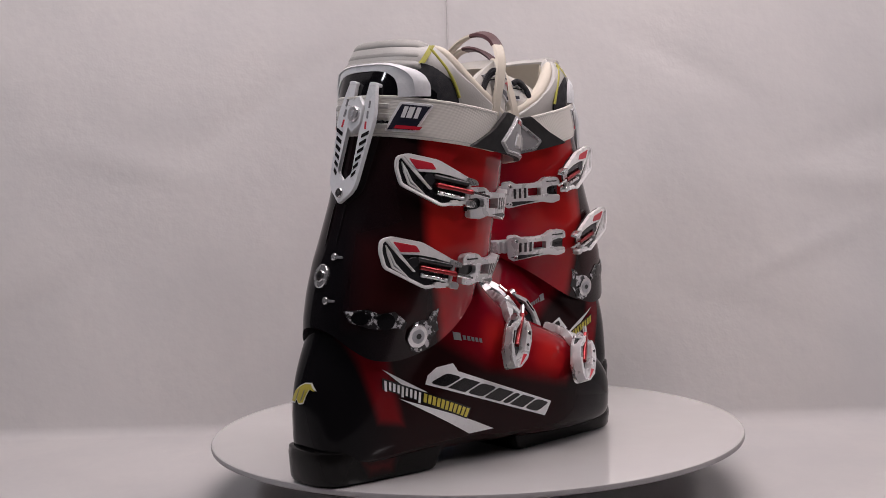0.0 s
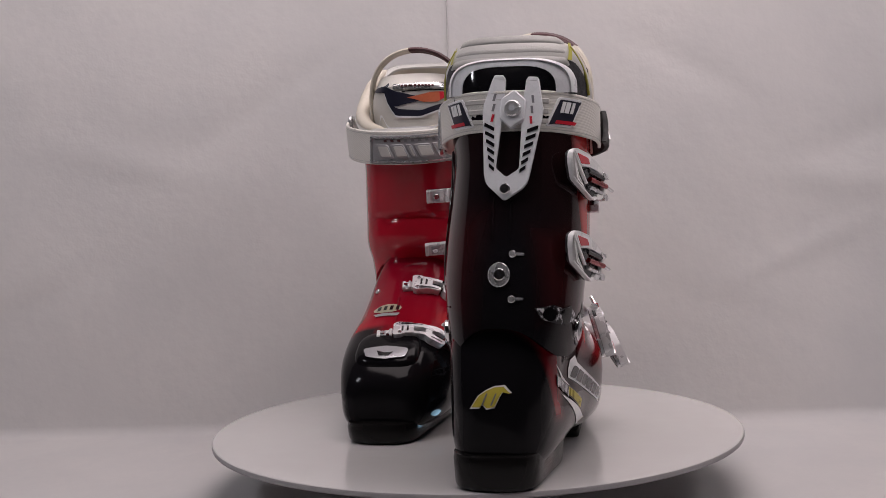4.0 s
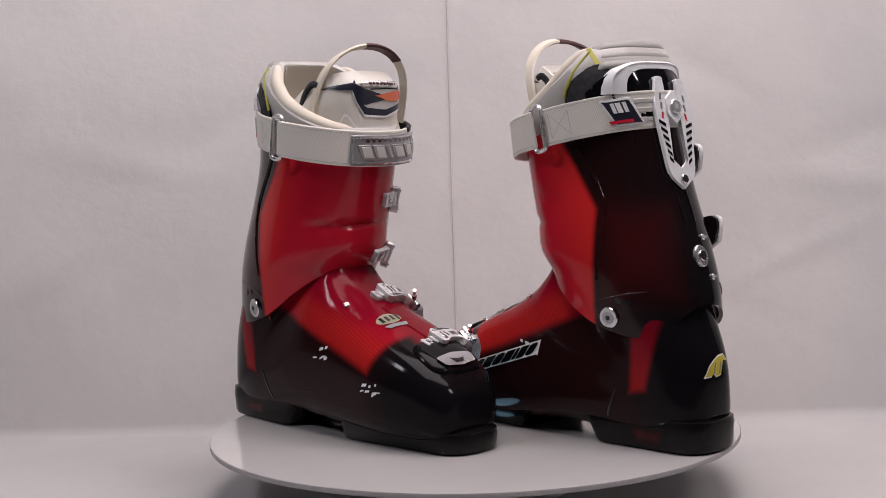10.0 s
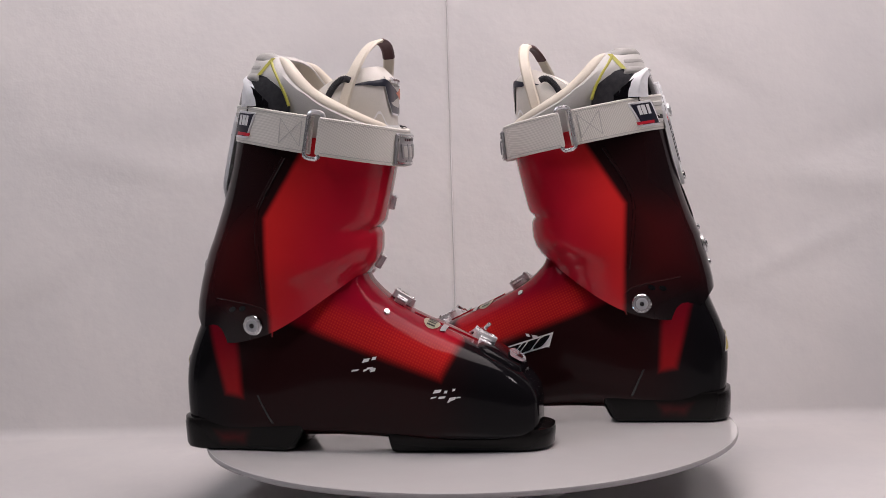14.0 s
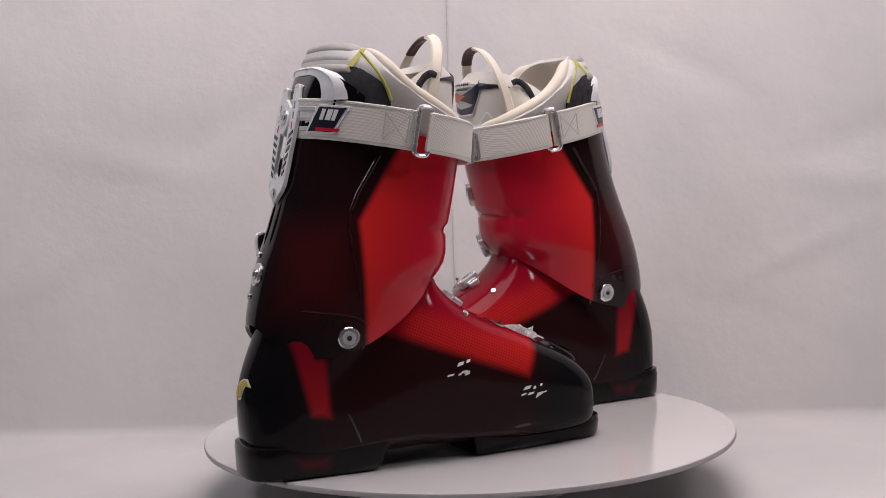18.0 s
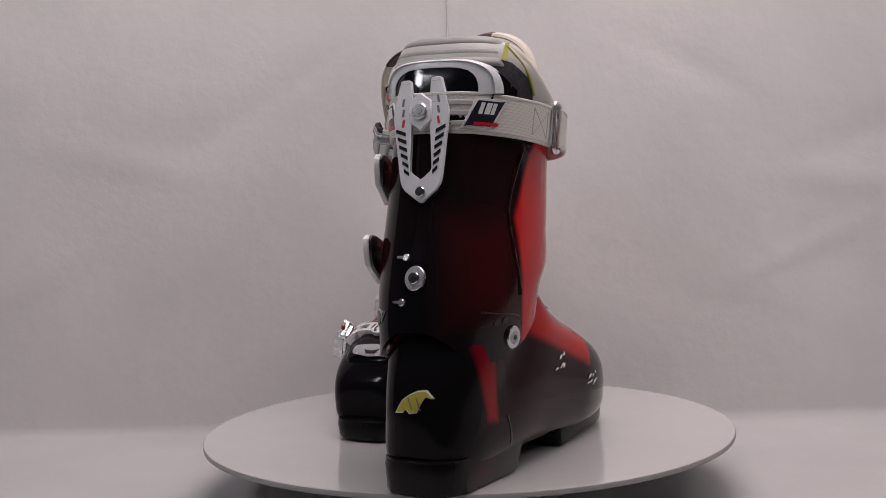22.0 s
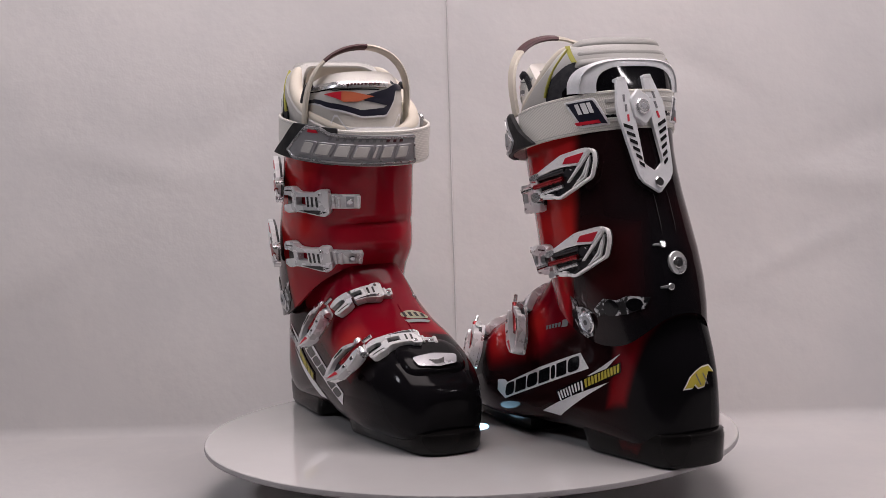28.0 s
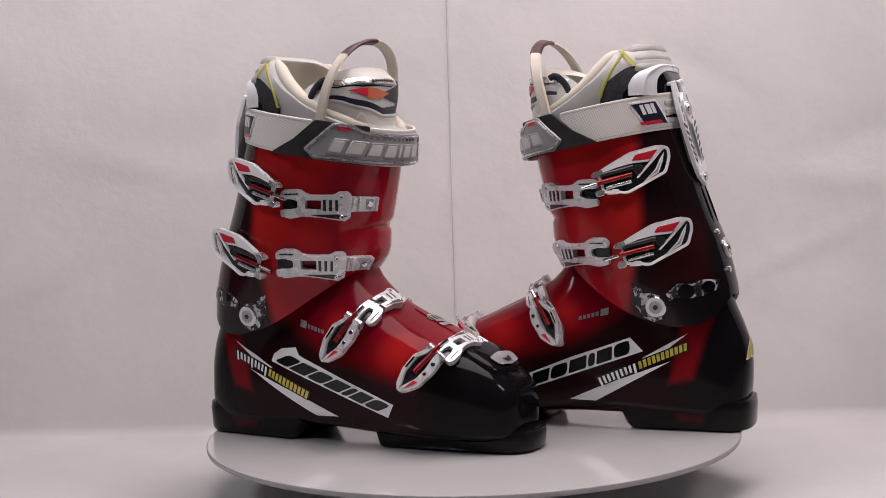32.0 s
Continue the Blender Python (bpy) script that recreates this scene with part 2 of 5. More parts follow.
def grid(rows, closed=True, cap0=False, cap1=False, bm=None):
    """Skin over rows of points. closed: each row is a ring."""
    bm = bm or bmesh.new()
    vs = [[bm.verts.new(p) for p in r] for r in rows]
    n = len(vs[0])
    for a, b in zip(vs, vs[1:]):
        for i in range(n if closed else n - 1):
            j = (i + 1) % n
            bm.faces.new((a[i], a[j], b[j], b[i]))
    if cap0:
        bm.faces.new(vs[0])
    if cap1:
        bm.faces.new(vs[-1])
    return bm


def shell_solid(rows, thick, closed=True):
    """Skin with thickness, inwards."""
    bm = grid(rows, closed)
    bmesh.ops.recalc_face_normals(bm, faces=bm.faces)
    bmesh.ops.solidify(bm, geom=bm.faces[:], thickness=thick)
    return bm


def prism(outline, w0, w1, bevel=0.0006, bm=None):
    """Outline in (u, v) pulled from w0 to w1, with bevelled rims."""
    one = bmesh.new()
    a = [one.verts.new((u, v, w0)) for u, v in outline]
    b = [one.verts.new((u, v, w1)) for u, v in outline]
    n = len(a)
    one.faces.new(a[::-1])
    one.faces.new(b)
    for i in range(n):
        one.faces.new((a[i], a[(i + 1) % n], b[(i + 1) % n], b[i]))
    if bevel:
        bmesh.ops.bevel(one, geom=one.edges[:], offset=bevel, segments=1, affect="EDGES", clamp_overlap=True)
    if bm is None:
        return one
    me = bpy.data.meshes.new("join")
    one.to_mesh(me)
    one.free()
    bm.from_mesh(me)
    bpy.data.meshes.remove(me)
    return bm


def ring_prism(outer, inner, w0, w1, lift=0.0):
    """Frame between two outlines of as many points."""
    rows = [[(u, v, w0) for u, v in outer], [(u, v, w1) for u, v in outer],
            [(u, v, w1 + lift) for u, v in inner], [(u, v, w0) for u, v in inner]]
    bm = grid(rows + [rows[0]], True)
    bmesh.ops.remove_doubles(bm, verts=bm.verts, dist=1e-6)
    bmesh.ops.bevel(bm, geom=[e for e in bm.edges if e.calc_face_angle(0) > 0.5], offset=0.0006, segments=2, affect="EDGES", clamp_overlap=True)
    return bm


def inset(outline, d):
    """Outline (counter-clockwise) moved inwards by d."""
    n, out = len(outline), []
    for i in range(n):
        p, q, r = Vector(outline[i - 1]), Vector(outline[i]), Vector(outline[(i + 1) % n])
        a, b = (q - p).normalized(), (r - q).normalized()
        na, nb = Vector((-a.y, a.x)), Vector((-b.y, b.x))
        k = na + nb
        k = k / max(0.4, k.length_squared / 2)
        out.append((q.x + k.x * d, q.y + k.y * d))
    return out


def rounded(outline, radius=0.002, steps=3):
    n, out = len(outline), []
    for i in range(n):
        p, q, r = Vector(outline[i - 1]), Vector(outline[i]), Vector(outline[(i + 1) % n])
        la, lb = (p - q).length, (r - q).length
        k = min(radius, la * 0.45, lb * 0.45)
        a, b = q + (p - q).normalized() * k, q + (r - q).normalized() * k
        for s in range(steps + 1):
            f = s / steps
            w = a * (1 - f) ** 2 + q * 2 * f * (1 - f) + b * f * f
            out.append((w.x, w.y))
    return out


def disc_outline(cx, cy, rx, ry=None, n=20):
    return [(cx + rx * math.cos(2 * math.pi * i / n), cy + (ry or rx) * math.sin(2 * math.pi * i / n)) for i in range(n)]


def placed(bm, origin, u, n):
    """Move a flat piece drawn in (u, v, w) to origin, u along u, w along n."""
    n = Vector(n).normalized()
    u = Vector(u)
    u = (u - n * u.dot(n)).normalized()
    v = n.cross(u)
    o = Vector(origin)
    for k in bm.verts:
        x, y, z = k.co
        k.co = o + u * x + v * y + n * z
    return bm


def tube(points, radius, n=10, flat=1.0, closed=False, up=(0, 0, 1), bm=None):
    """A rod along points; flat squeezes it along the side vector."""
    pts = [Vector(p) for p in points]
    rows = []
    m = len(pts)
    for i, p in enumerate(pts):
        a, b = (pts[i - 1] if (closed or i) else p), (pts[(i + 1) % m] if (closed or i < m - 1) else p)
        t = (b - a).normalized()
        s = t.cross(Vector(up))
        s = s.normalized() if s.length > 1e-6 else Vector((1, 0, 0))
        w = s.cross(t)
        r = radius(i / max(1, m - 1)) if callable(radius) else radius
        rows.append([p + s * (math.cos(2 * math.pi * k / n) * r * flat) + w * (math.sin(2 * math.pi * k / n) * r) for k in range(n)])
    if closed:
        rows.append(rows[0])
    bm = grid(rows, True, not closed, not closed, bm)
    if closed:
        bmesh.ops.remove_doubles(bm, verts=bm.verts, dist=1e-7)
    return bm


class Bend:
    """Maps flat pieces (u along, v across, w out) onto a path on the boot."""

    def __init__(self, points, normals):
        p = blur(np.array([tuple(q) for q in points]), 3)
        self.p = [Vector(q) for q in p]
        self.n = [Vector(q).normalized() for q in blur(np.array([tuple(q) for q in normals]), 3)]
        self.s = [0.0]
        for a, b in zip(self.p, self.p[1:]):
            self.s.append(self.s[-1] + (b - a).length)

    def at(self, u):
        s = self.s
        k = max([i for i in range(len(s) - 1) if s[i] <= u] or [0])
        f = (u - s[k]) / max(1e-9, s[k + 1] - s[k])
        p = self.p[k].lerp(self.p[k + 1], f) if 0 <= f <= 1 else self.p[k] + (self.p[k + 1] - self.p[k]) * f
        n = self.n[k].lerp(self.n[k + 1], min(1, max(0, f))).normalized()
        t = (self.p[k + 1] - self.p[k]).normalized()
        t = (t - n * t.dot(n)).normalized()
        return p, t, n

    def apply(self, bm, cut=0.004):
        xs = [v.co.x for v in bm.verts]
        lo, hi = min(xs), max(xs)
        x = lo + cut
        while x < hi - 1e-4:
            bmesh.ops.bisect_plane(bm, geom=bm.verts[:] + bm.edges[:] + bm.faces[:], plane_co=(x, 0, 0), plane_no=(1, 0, 0))
            x += cut
        for v in bm.verts:
            p, t, n = self.at(v.co.x)
            b = n.cross(t)
            if b.z < -0.5:
                b = -b
            v.co = p + b * v.co.y + n * v.co.z
        return bm


# ---- shape of the boot: forward x, outer side y, height z; the heel's middle stands at 0 ----
CUFF_ROWS = [  # height: back, front, outer half width, inner half width
    (0.090, -0.0095, 0.140, 0.0530, 0.0520), (0.110, -0.0080, 0.143, 0.0550, 0.0535), (0.133, -0.0055, 0.146, 0.0575, 0.0550),
    (0.151, -0.0015, 0.150, 0.059, 0.056), (0.160, 0.0010, 0.158, 0.060, 0.0565), (0.168, 0.0035, 0.164, 0.0605, 0.0565),
    (0.177, 0.0060, 0.167, 0.061, 0.056), (0.190, 0.0115, 0.1675, 0.062, 0.055), (0.205, 0.0170, 0.171, 0.062, 0.0535),
    (0.223, 0.0232, 0.1755, 0.062, 0.0515), (0.243, 0.0288, 0.180, 0.062, 0.0495), (0.258, 0.0325, 0.183, 0.062, 0.0490),
    (0.278, 0.0370, 0.186, 0.061, 0.0510), (0.300, 0.0422, 0.187, 0.061, 0.0535), (0.318, 0.0475, 0.187, 0.061, 0.0540),
    (0.330, 0.0530, 0.186, 0.059, 0.0525), (0.342, 0.0600, 0.184, 0.055, 0.0470), (0.356, 0.0660, 0.182, 0.047, 0.0390)]


def cuff_at(phi, z, off=0.0):
    """Point of the cuff's outside; phi 0 is the front, 90 degrees the outer side."""
    xb, xf, wl, wm = interp(z, CUFF_ROWS)
    c, s = math.cos(phi), math.sin(phi)
    w = wl if s > 0 else wm
    k = min(1.0, max(0.0, (z - 0.290) / 0.045))
    ef, es = (0.94, 0.86 if s > 0 else 0.80) if c > 0 else (0.92 - 0.20 * k, 0.82 - 0.24 * k)
    a = (xf - xb) / 2
    x = (xf + xb) / 2 + (a + off) * math.copysign(abs(c) ** ef, c)
    y = (w + off) * math.copysign(abs(s) ** es, s)
    if s < 0:  # the inner side opens outwards towards the front
        y -= 0.10 * (x - 0.075) * abs(s)
    return Vector((x, y + 0.003, z))


def cuff_normal(phi, z):
    t = cuff_at(phi + 0.02, z) - cuff_at(phi - 0.02, z)
    n = Vector((t.y, -t.x, 0)).normalized()
    d = cuff_at(phi, z + 0.01) - cuff_at(phi, z - 0.01)
    return (n - d.normalized() * n.dot(d.normalized())).normalized()


def phi_of(x, z, sign=1):
    """Angle on the outer (or inner) side at which the cuff reaches x forward."""
    lo, hi = 0.0, math.pi
    for _ in range(30):
        mid = (lo + hi) / 2
        if cuff_at(mid * sign, z).x > x:
            lo = mid
        else:
            hi = mid
    return math.degrees(lo) * sign


def phi_grid(n):
    return [2 * math.pi * i / n for i in range(n)]


LOW_RIM = [(0, 0.158), (25, 0.152), (45, 0.140), (70, 0.118), (95, 0.1005), (120, 0.097), (138, 0.104), (155, 0.119), (170, 0.126), (180, 0.127)]


def cuff_low(phi):
    """Lower rim: lowest at the pivots, higher at the heel and over the instep."""
    d = abs(math.degrees(math.atan2(math.sin(phi), math.cos(phi))))
    steps = [min(abs(d + e), 360 - abs(d + e)) for e in range(-15, 16, 3)]
    return sum(interp(q, LOW_RIM)[0] for q in steps) / len(steps)


def cuff_top(phi):
    d = abs(math.degrees(math.atan2(math.sin(phi), math.cos(phi))))
    return interp(d, [(0, 0.262), (60, 0.272), (110, 0.285), (180, 0.292)])[0]


LOWER_ROWS = [  # upper x z, lower x z, outer and inner half width, squareness
    (0.3080, 0.046, 0.3080, 0.022, 0.016, 0.016, 3.2), (0.3075, 0.052, 0.3074, 0.016, 0.0265, 0.0260, 3.6),
    (0.3015, 0.0615, 0.3020, 0.0115, 0.0360, 0.0345, 4.0), (0.2880, 0.0735, 0.2890, 0.0090, 0.0438, 0.0412, 4.0),
    (0.2700, 0.0845, 0.270, 0.0085, 0.0500, 0.0465, 3.7), (0.2500, 0.0940, 0.248, 0.0085, 0.0548, 0.0503, 3.3),
    (0.2260, 0.1055, 0.222, 0.0090, 0.0588, 0.0523, 3.0), (0.2050, 0.1150, 0.193, 0.0100, 0.0585, 0.0508, 2.8),
    (0.1850, 0.1255, 0.163, 0.012, 0.057, 0.0500, 2.9), (0.1700, 0.1355, 0.130, 0.012, 0.055, 0.0495, 3.0),
    (0.1610, 0.1440, 0.092, 0.0110, 0.053, 0.0490, 3.3), (0.1550, 0.1510, 0.048, 0.009, 0.051, 0.0470, 3.6),
    (0.1530, 0.1570, 0.008, 0.007, 0.0475, 0.0440, 3.8), (0.1520, 0.1610, -0.0150, 0.0185, 0.0455, 0.0425, 3.2),
    (0.1520, 0.1650, -0.0178, 0.040, 0.0458, 0.0430, 2.9), (0.1520, 0.1700, -0.0188, 0.062, 0.0465, 0.0438, 2.7),
    (0.1520, 0.1740, -0.0160, 0.081, 0.0472, 0.0446, 2.5), (0.1520, 0.1780, -0.0098, 0.098, 0.0482, 0.0456, 2.6),
    (0.1520, 0.1820, -0.0030, 0.113, 0.0492, 0.0466, 2.5), (0.1500, 0.1860, 0.0020, 0.128, 0.050, 0.0475, 2.4)]


def lower_rows(n=56, per=4):
    keys = np.array(LOWER_ROWS)
    m = (len(keys) - 1) * per + 1
    xs = np.linspace(0, len(keys) - 1, m)
    under = [(6.0 if i < 9 else max(e, 4.2)) if i < 12 else (4.2, 3.8, 3.1, 2.7, 2.5, 2.45, 2.45, 2.45)[i - 12] for i, e in enumerate(keys[:, 6])]
    keys = np.column_stack([keys, under])
    full = np.stack([np.interp(xs, range(len(keys)), keys[:, k]) for k in range(8)], 1)
    ends = full[0].copy()
    full = blur(full, 3)
    full[0] = ends
    rows = []
    for ax, az, bx, bz, wl, wm, e, eu in full:
        top, low = Vector((ax, 0, az)), Vector((bx, 0, bz))
        mid, half = (top + low) / 2, (top - low) / 2
        row = []
        for i in range(n):
            a = 2 * math.pi * i / n
            c, s = math.cos(a), math.sin(a)
            w = wl if s > 0 else wm
            q = e if c > 0 else eu
            k = math.copysign(abs(c) ** (2 / q), c)
            y = w * math.copysign(abs(s) ** (2 / q), s)
            if k > 0:  # crown of the instep narrows towards the top
                y *= 1 - 0.12 * k * k
            else:
                y *= 1 - 0.10 * k * k
            p = mid + half * k
            row.append(Vector((p.x, y, p.z)))
        rows.append(row)
    return rows


def cuff_rows(n=84, m=34, off=0.0):
    rows = []
    for j in range(m + 1):
        row = []
        for phi in phi_grid(n):
            z0, z1 = cuff_low(phi), cuff_top(phi)
            z = z0 + (z1 - z0) * j / m
            p = cuff_at(phi, z, off)
            # the two flaps part over the instep: a notch on the inner front
            d = math.degrees(math.atan2(math.sin(phi), math.cos(phi)))
            if -62 < d < 40:
                f = max(0.0, 1 - abs(d + 11) / 51.0) ** 0.5
                p.x -= 0.0052 * f * math.exp(-((z - 0.1965) / 0.0032) ** 2)
            row.append(p)
        rows.append(row)
    return rows


def base_tree():
    bm = grid(lower_rows())
    grid(cuff_rows(), bm=bm)
    bmesh.ops.triangulate(bm, faces=bm.faces)
    tree = BVHTree.FromBMesh(bm)
    bm.free()
    return tree


TREE = base_tree()


def onto(p, way, off=0.0007):
    """Where the ray from p along way meets the boot, lifted by off."""
    way = Vector(way).normalized()
    hit, n, _, _ = TREE.ray_cast(Vector(p), way)
    if hit is None:
        hit, n, _, _ = TREE.find_nearest(Vector(p))
    if n.dot(way) > 0:
        n = -n
    return hit + n * off, n


def decal(outline, view, off=0.0007, cell=0.004):
    """A thin print on the boot. The outline lies in the view's plane: outer/inner (x, z), back/front (y, z), top (x, y)."""
    bm = bmesh.new()
    f = bm.faces.new([bm.verts.new((u, v, 0)) for u, v in outline])
    for axis in (0, 1):
        lo = min(v.co[axis] for v in bm.verts)
        hi = max(v.co[axis] for v in bm.verts)
        x = lo + cell
        while x < hi - 1e-4:
            co, no = [0, 0, 0], [0, 0, 0]
            co[axis], no[axis] = x, 1
            bmesh.ops.bisect_plane(bm, geom=bm.verts[:] + bm.edges[:] + bm.faces[:], plane_co=co, plane_no=no)
            x += cell
    for k in bm.verts:
        u, v, _ = k.co
        p, way = {"outer": ((u, 0.2, v), (0, -1, 0)), "inner": ((u, -0.2, v), (0, 1, 0)), "back": ((-0.2, u, v), (1, 0, 0)),
                  "front": ((0.5, u, v), (-1, 0, 0)), "top": ((u, v, 0.3), (0, 0, -1))}[view]
        k.co = onto(p, way, off)[0]
    return bm


def slanted(a, b, c, d, k0, k1, h0=0.0, h1=1.0):
    """Part of the quadrilateral a b c d (a-b lower edge, d-c upper edge) between shares k0..k1 along and h0..h1 up."""
    def at(k, h):
        x = Vector(a).lerp(Vector(b), k)
        y = Vector(d).lerp(Vector(c), k)
        w = x.lerp(y, h)
        return (w.x, w.y)
    return [at(k0, h0), at(k1, h0), at(k1, h1), at(k0, h1)]


# ---- the boot ----


def add_lever(boot, origin, along, normal):
    """Long buckle lever: white rim and upper plate round a black recess, red inlay, white blade, and a red rod between two pins."""
    def put(bm):
        return placed(bm, origin, along, normal)
    out = rounded([(0.004, -0.0098), (0.016, -0.0105), (0.026, -0.0125), (0.062, 0.004), (0.0665, 0.018), (0.0655, 0.027), (0.056, 0.0295), (0.030, 0.025), (0.009, 0.0145), (0.0, 0.0095)], 0.003, 2)
    lev = part("buckle_lever", put(ring_prism(out, inset(out, 0.0026), 0.0022, 0.0070, -0.001)), "white_plastic", boot, "white plastic buckle lever with red and black inlays")
    part("lever_core", put(prism(inset(out, 0.0007), 0.0, 0.0038, 0.0005)), "black_plastic", lev)
    plate = [(0.003, 0.0072), (0.018, 0.0124), (0.030, 0.0146), (0.0465, 0.0152), (0.0530, 0.0200), (0.0606, 0.0275), (0.0560, 0.0282), (0.031, 0.0242), (0.0185, 0.0181), (0.0095, 0.0136), (0.001, 0.0092)]
    part("upper_plate", put(prism(plate, 0.002, 0.0066, 0.0008)), "white_plastic", lev)
    part("inlay", put(prism(rounded([(0.0316, 0.0170), (0.0488, 0.0172), (0.0556, 0.0256), (0.0353, 0.0222)], 0.0010, 2), 0.0060, 0.0070, 0.0003)), "red_print", lev, "red inlay")
    part("diagonal_bar", put(prism([(0.0345, 0.0016), (0.0362, 0.0010), (0.0492, 0.0135), (0.0622, 0.0268), (0.0606, 0.0280), (0.0474, 0.0150)], 0.002, 0.0062, 0.0006)), "white_plastic", lev)
    blade = [(0.0405, -0.0030), (0.0460, -0.0002), (0.0548, 0.0046), (0.0592, 0.0150), (0.0608, 0.0226), (0.0565, 0.0165), (0.0520, 0.0080)]
    part("blade", put(ring_prism(blade, inset(blade, 0.0013), 0.002, 0.0062)), "white_plastic", lev, "white triangular rib")
    part("blade_floor", put(prism(inset(blade, 0.0012), 0.002, 0.0048, 0.0)), "grey_plastic", lev)
    part("hinge_cap", put(prism(disc_outline(0.0368, 0.0092, 0.0052, 0.0044, 18), 0.003, 0.0062, 0.0010)), "charcoal_plastic", lev)
    part("hinge_pin", put(tube([(0.0030, 0.0062, 0.0052), (0.0330, 0.0118, 0.0052)], 0.0023, 14)), "charcoal_plastic", lev, "dark metal pin")
    part("hinge_pin", put(tube([(0.0070, -0.0056, 0.0050), (0.0300, -0.0010, 0.0050)], 0.0017, 12)), "silver", lev)
    part("threaded_rod", put(tube([(0.0000, -0.0004, 0.0068), (0.0310, 0.0052, 0.0060)], 0.0021, 12)), "red_metal", lev, "red anodised threaded rod")
    part("bail", put(tube([(-0.0150, -0.0040, 0.0058), (-0.0010, -0.0008, 0.0068)], 0.0015, 10)), "chrome", lev)
    for ear in ([(-0.0050, 0.0050), (0.0020, 0.0052), (0.0055, 0.0080), (0.0050, 0.0118), (-0.0020, 0.0100), (-0.0055, 0.0076)], [(-0.0020, -0.0128), (0.0052, -0.0118), (0.0060, -0.0070), (0.0010, -0.0062), (-0.0030, -0.0082)]):
        part("hinge_ear", put(prism(rounded(ear, 0.0014, 2), 0.0, 0.0074, 0.0008)), "silver", lev)
    part("hook", put(prism(rounded([(0.0072, -0.0112), (0.0180, -0.0116), (0.0190, -0.0072), (0.0130, -0.0066)], 0.0012, 2), 0.002, 0.0066, 0.0006)), "white_plastic", lev)
    return lev


def add_toe_lever(boot, origin, along, normal):
    """Short buckle lever over the instep: two curved white arms on a dark core, a red rod between them, a red triangle at the tail."""
    def put(bm):
        return placed(bm, origin, along, normal)
    out = rounded([(0.0, -0.0090), (0.013, -0.0110), (0.033, -0.0095), (0.047, -0.0030), (0.0485, 0.0025), (0.036, 0.0100), (0.013, 0.0115), (0.0, 0.0085)], 0.003, 3)
    lev = part("buckle_lever", put(prism(inset(out, 0.0012), -0.0040, 0.0020, 0.0006)), "charcoal_plastic", boot, "short white and silver buckle lever with a red triangle")
    part("side_rail", put(ring_prism(out, inset(out, 0.0018), -0.0036, -0.0008, -0.0004)), "silver", lev)
    arms = ([(0.000, 0.0035), (0.009, 0.0085), (0.016, 0.0118), (0.031, 0.0108), (0.044, 0.0055), (0.0485, 0.0005), (0.042, 0.0018), (0.031, 0.0072), (0.016, 0.0080), (0.008, 0.0042)],
            [(0.001, -0.0030), (0.008, -0.0030), (0.018, -0.0048), (0.030, -0.0048), (0.041, -0.0010), (0.0485, 0.0002), (0.046, -0.0042), (0.034, -0.0108), (0.016, -0.0118), (0.006, -0.0092)])
    for arm, top in zip(arms, (0.0074, 0.0088)):
        q = arm if sum(a[0] * b[1] - b[0] * a[1] for a, b in zip(arm, arm[1:] + arm[:1])) > 0 else arm[::-1]
        part("lever_arm", put(prism(rounded(q, 0.0018, 3), -0.0006, top, 0.0016)), "satin_silver", lev, "white curved lever arm")
    part("red_triangle", put(prism(rounded([(0.0315, -0.0085), (0.0445, -0.0030), (0.0330, -0.0042)], 0.0006, 1), 0.0084, 0.0092, 0.0)), "red_print", lev)
    for u, v, r in ((0.0115, -0.0072, 0.0020), (0.0225, -0.0076, 0.0017)):
        part("eyelet", put(prism(disc_outline(u, v, r, n=14), 0.0084, 0.0093, 0.0002)), "chrome", lev)
        part("eyelet_hole", put(prism(disc_outline(u, v, r * 0.5, n=10), 0.0088, 0.0096, 0.0)), "black_plastic", lev)
    part("inlay", put(prism([(0.017, 0.0090), (0.029, 0.0084), (0.029, 0.0096), (0.018, 0.0105)], 0.0070, 0.0078, 0.0)), "black_print", lev)
    part("threaded_rod", put(tube([(-0.004, 0.0010, 0.0044), (0.027, 0.0012, 0.0044)], 0.0024, 12)), "red_metal", lev, "red anodised threaded rod")
    part("bail", put(tube([(-0.013, 0.0, 0.0024), (-0.003, 0.0008, 0.0042)], 0.0018, 10)), "chrome", lev)
    part("hinge_barrel", put(tube([(0.002, -0.0085, 0.0022), (0.002, 0.0085, 0.0022)], 0.0036, 14)), "silver", lev)
    return lev


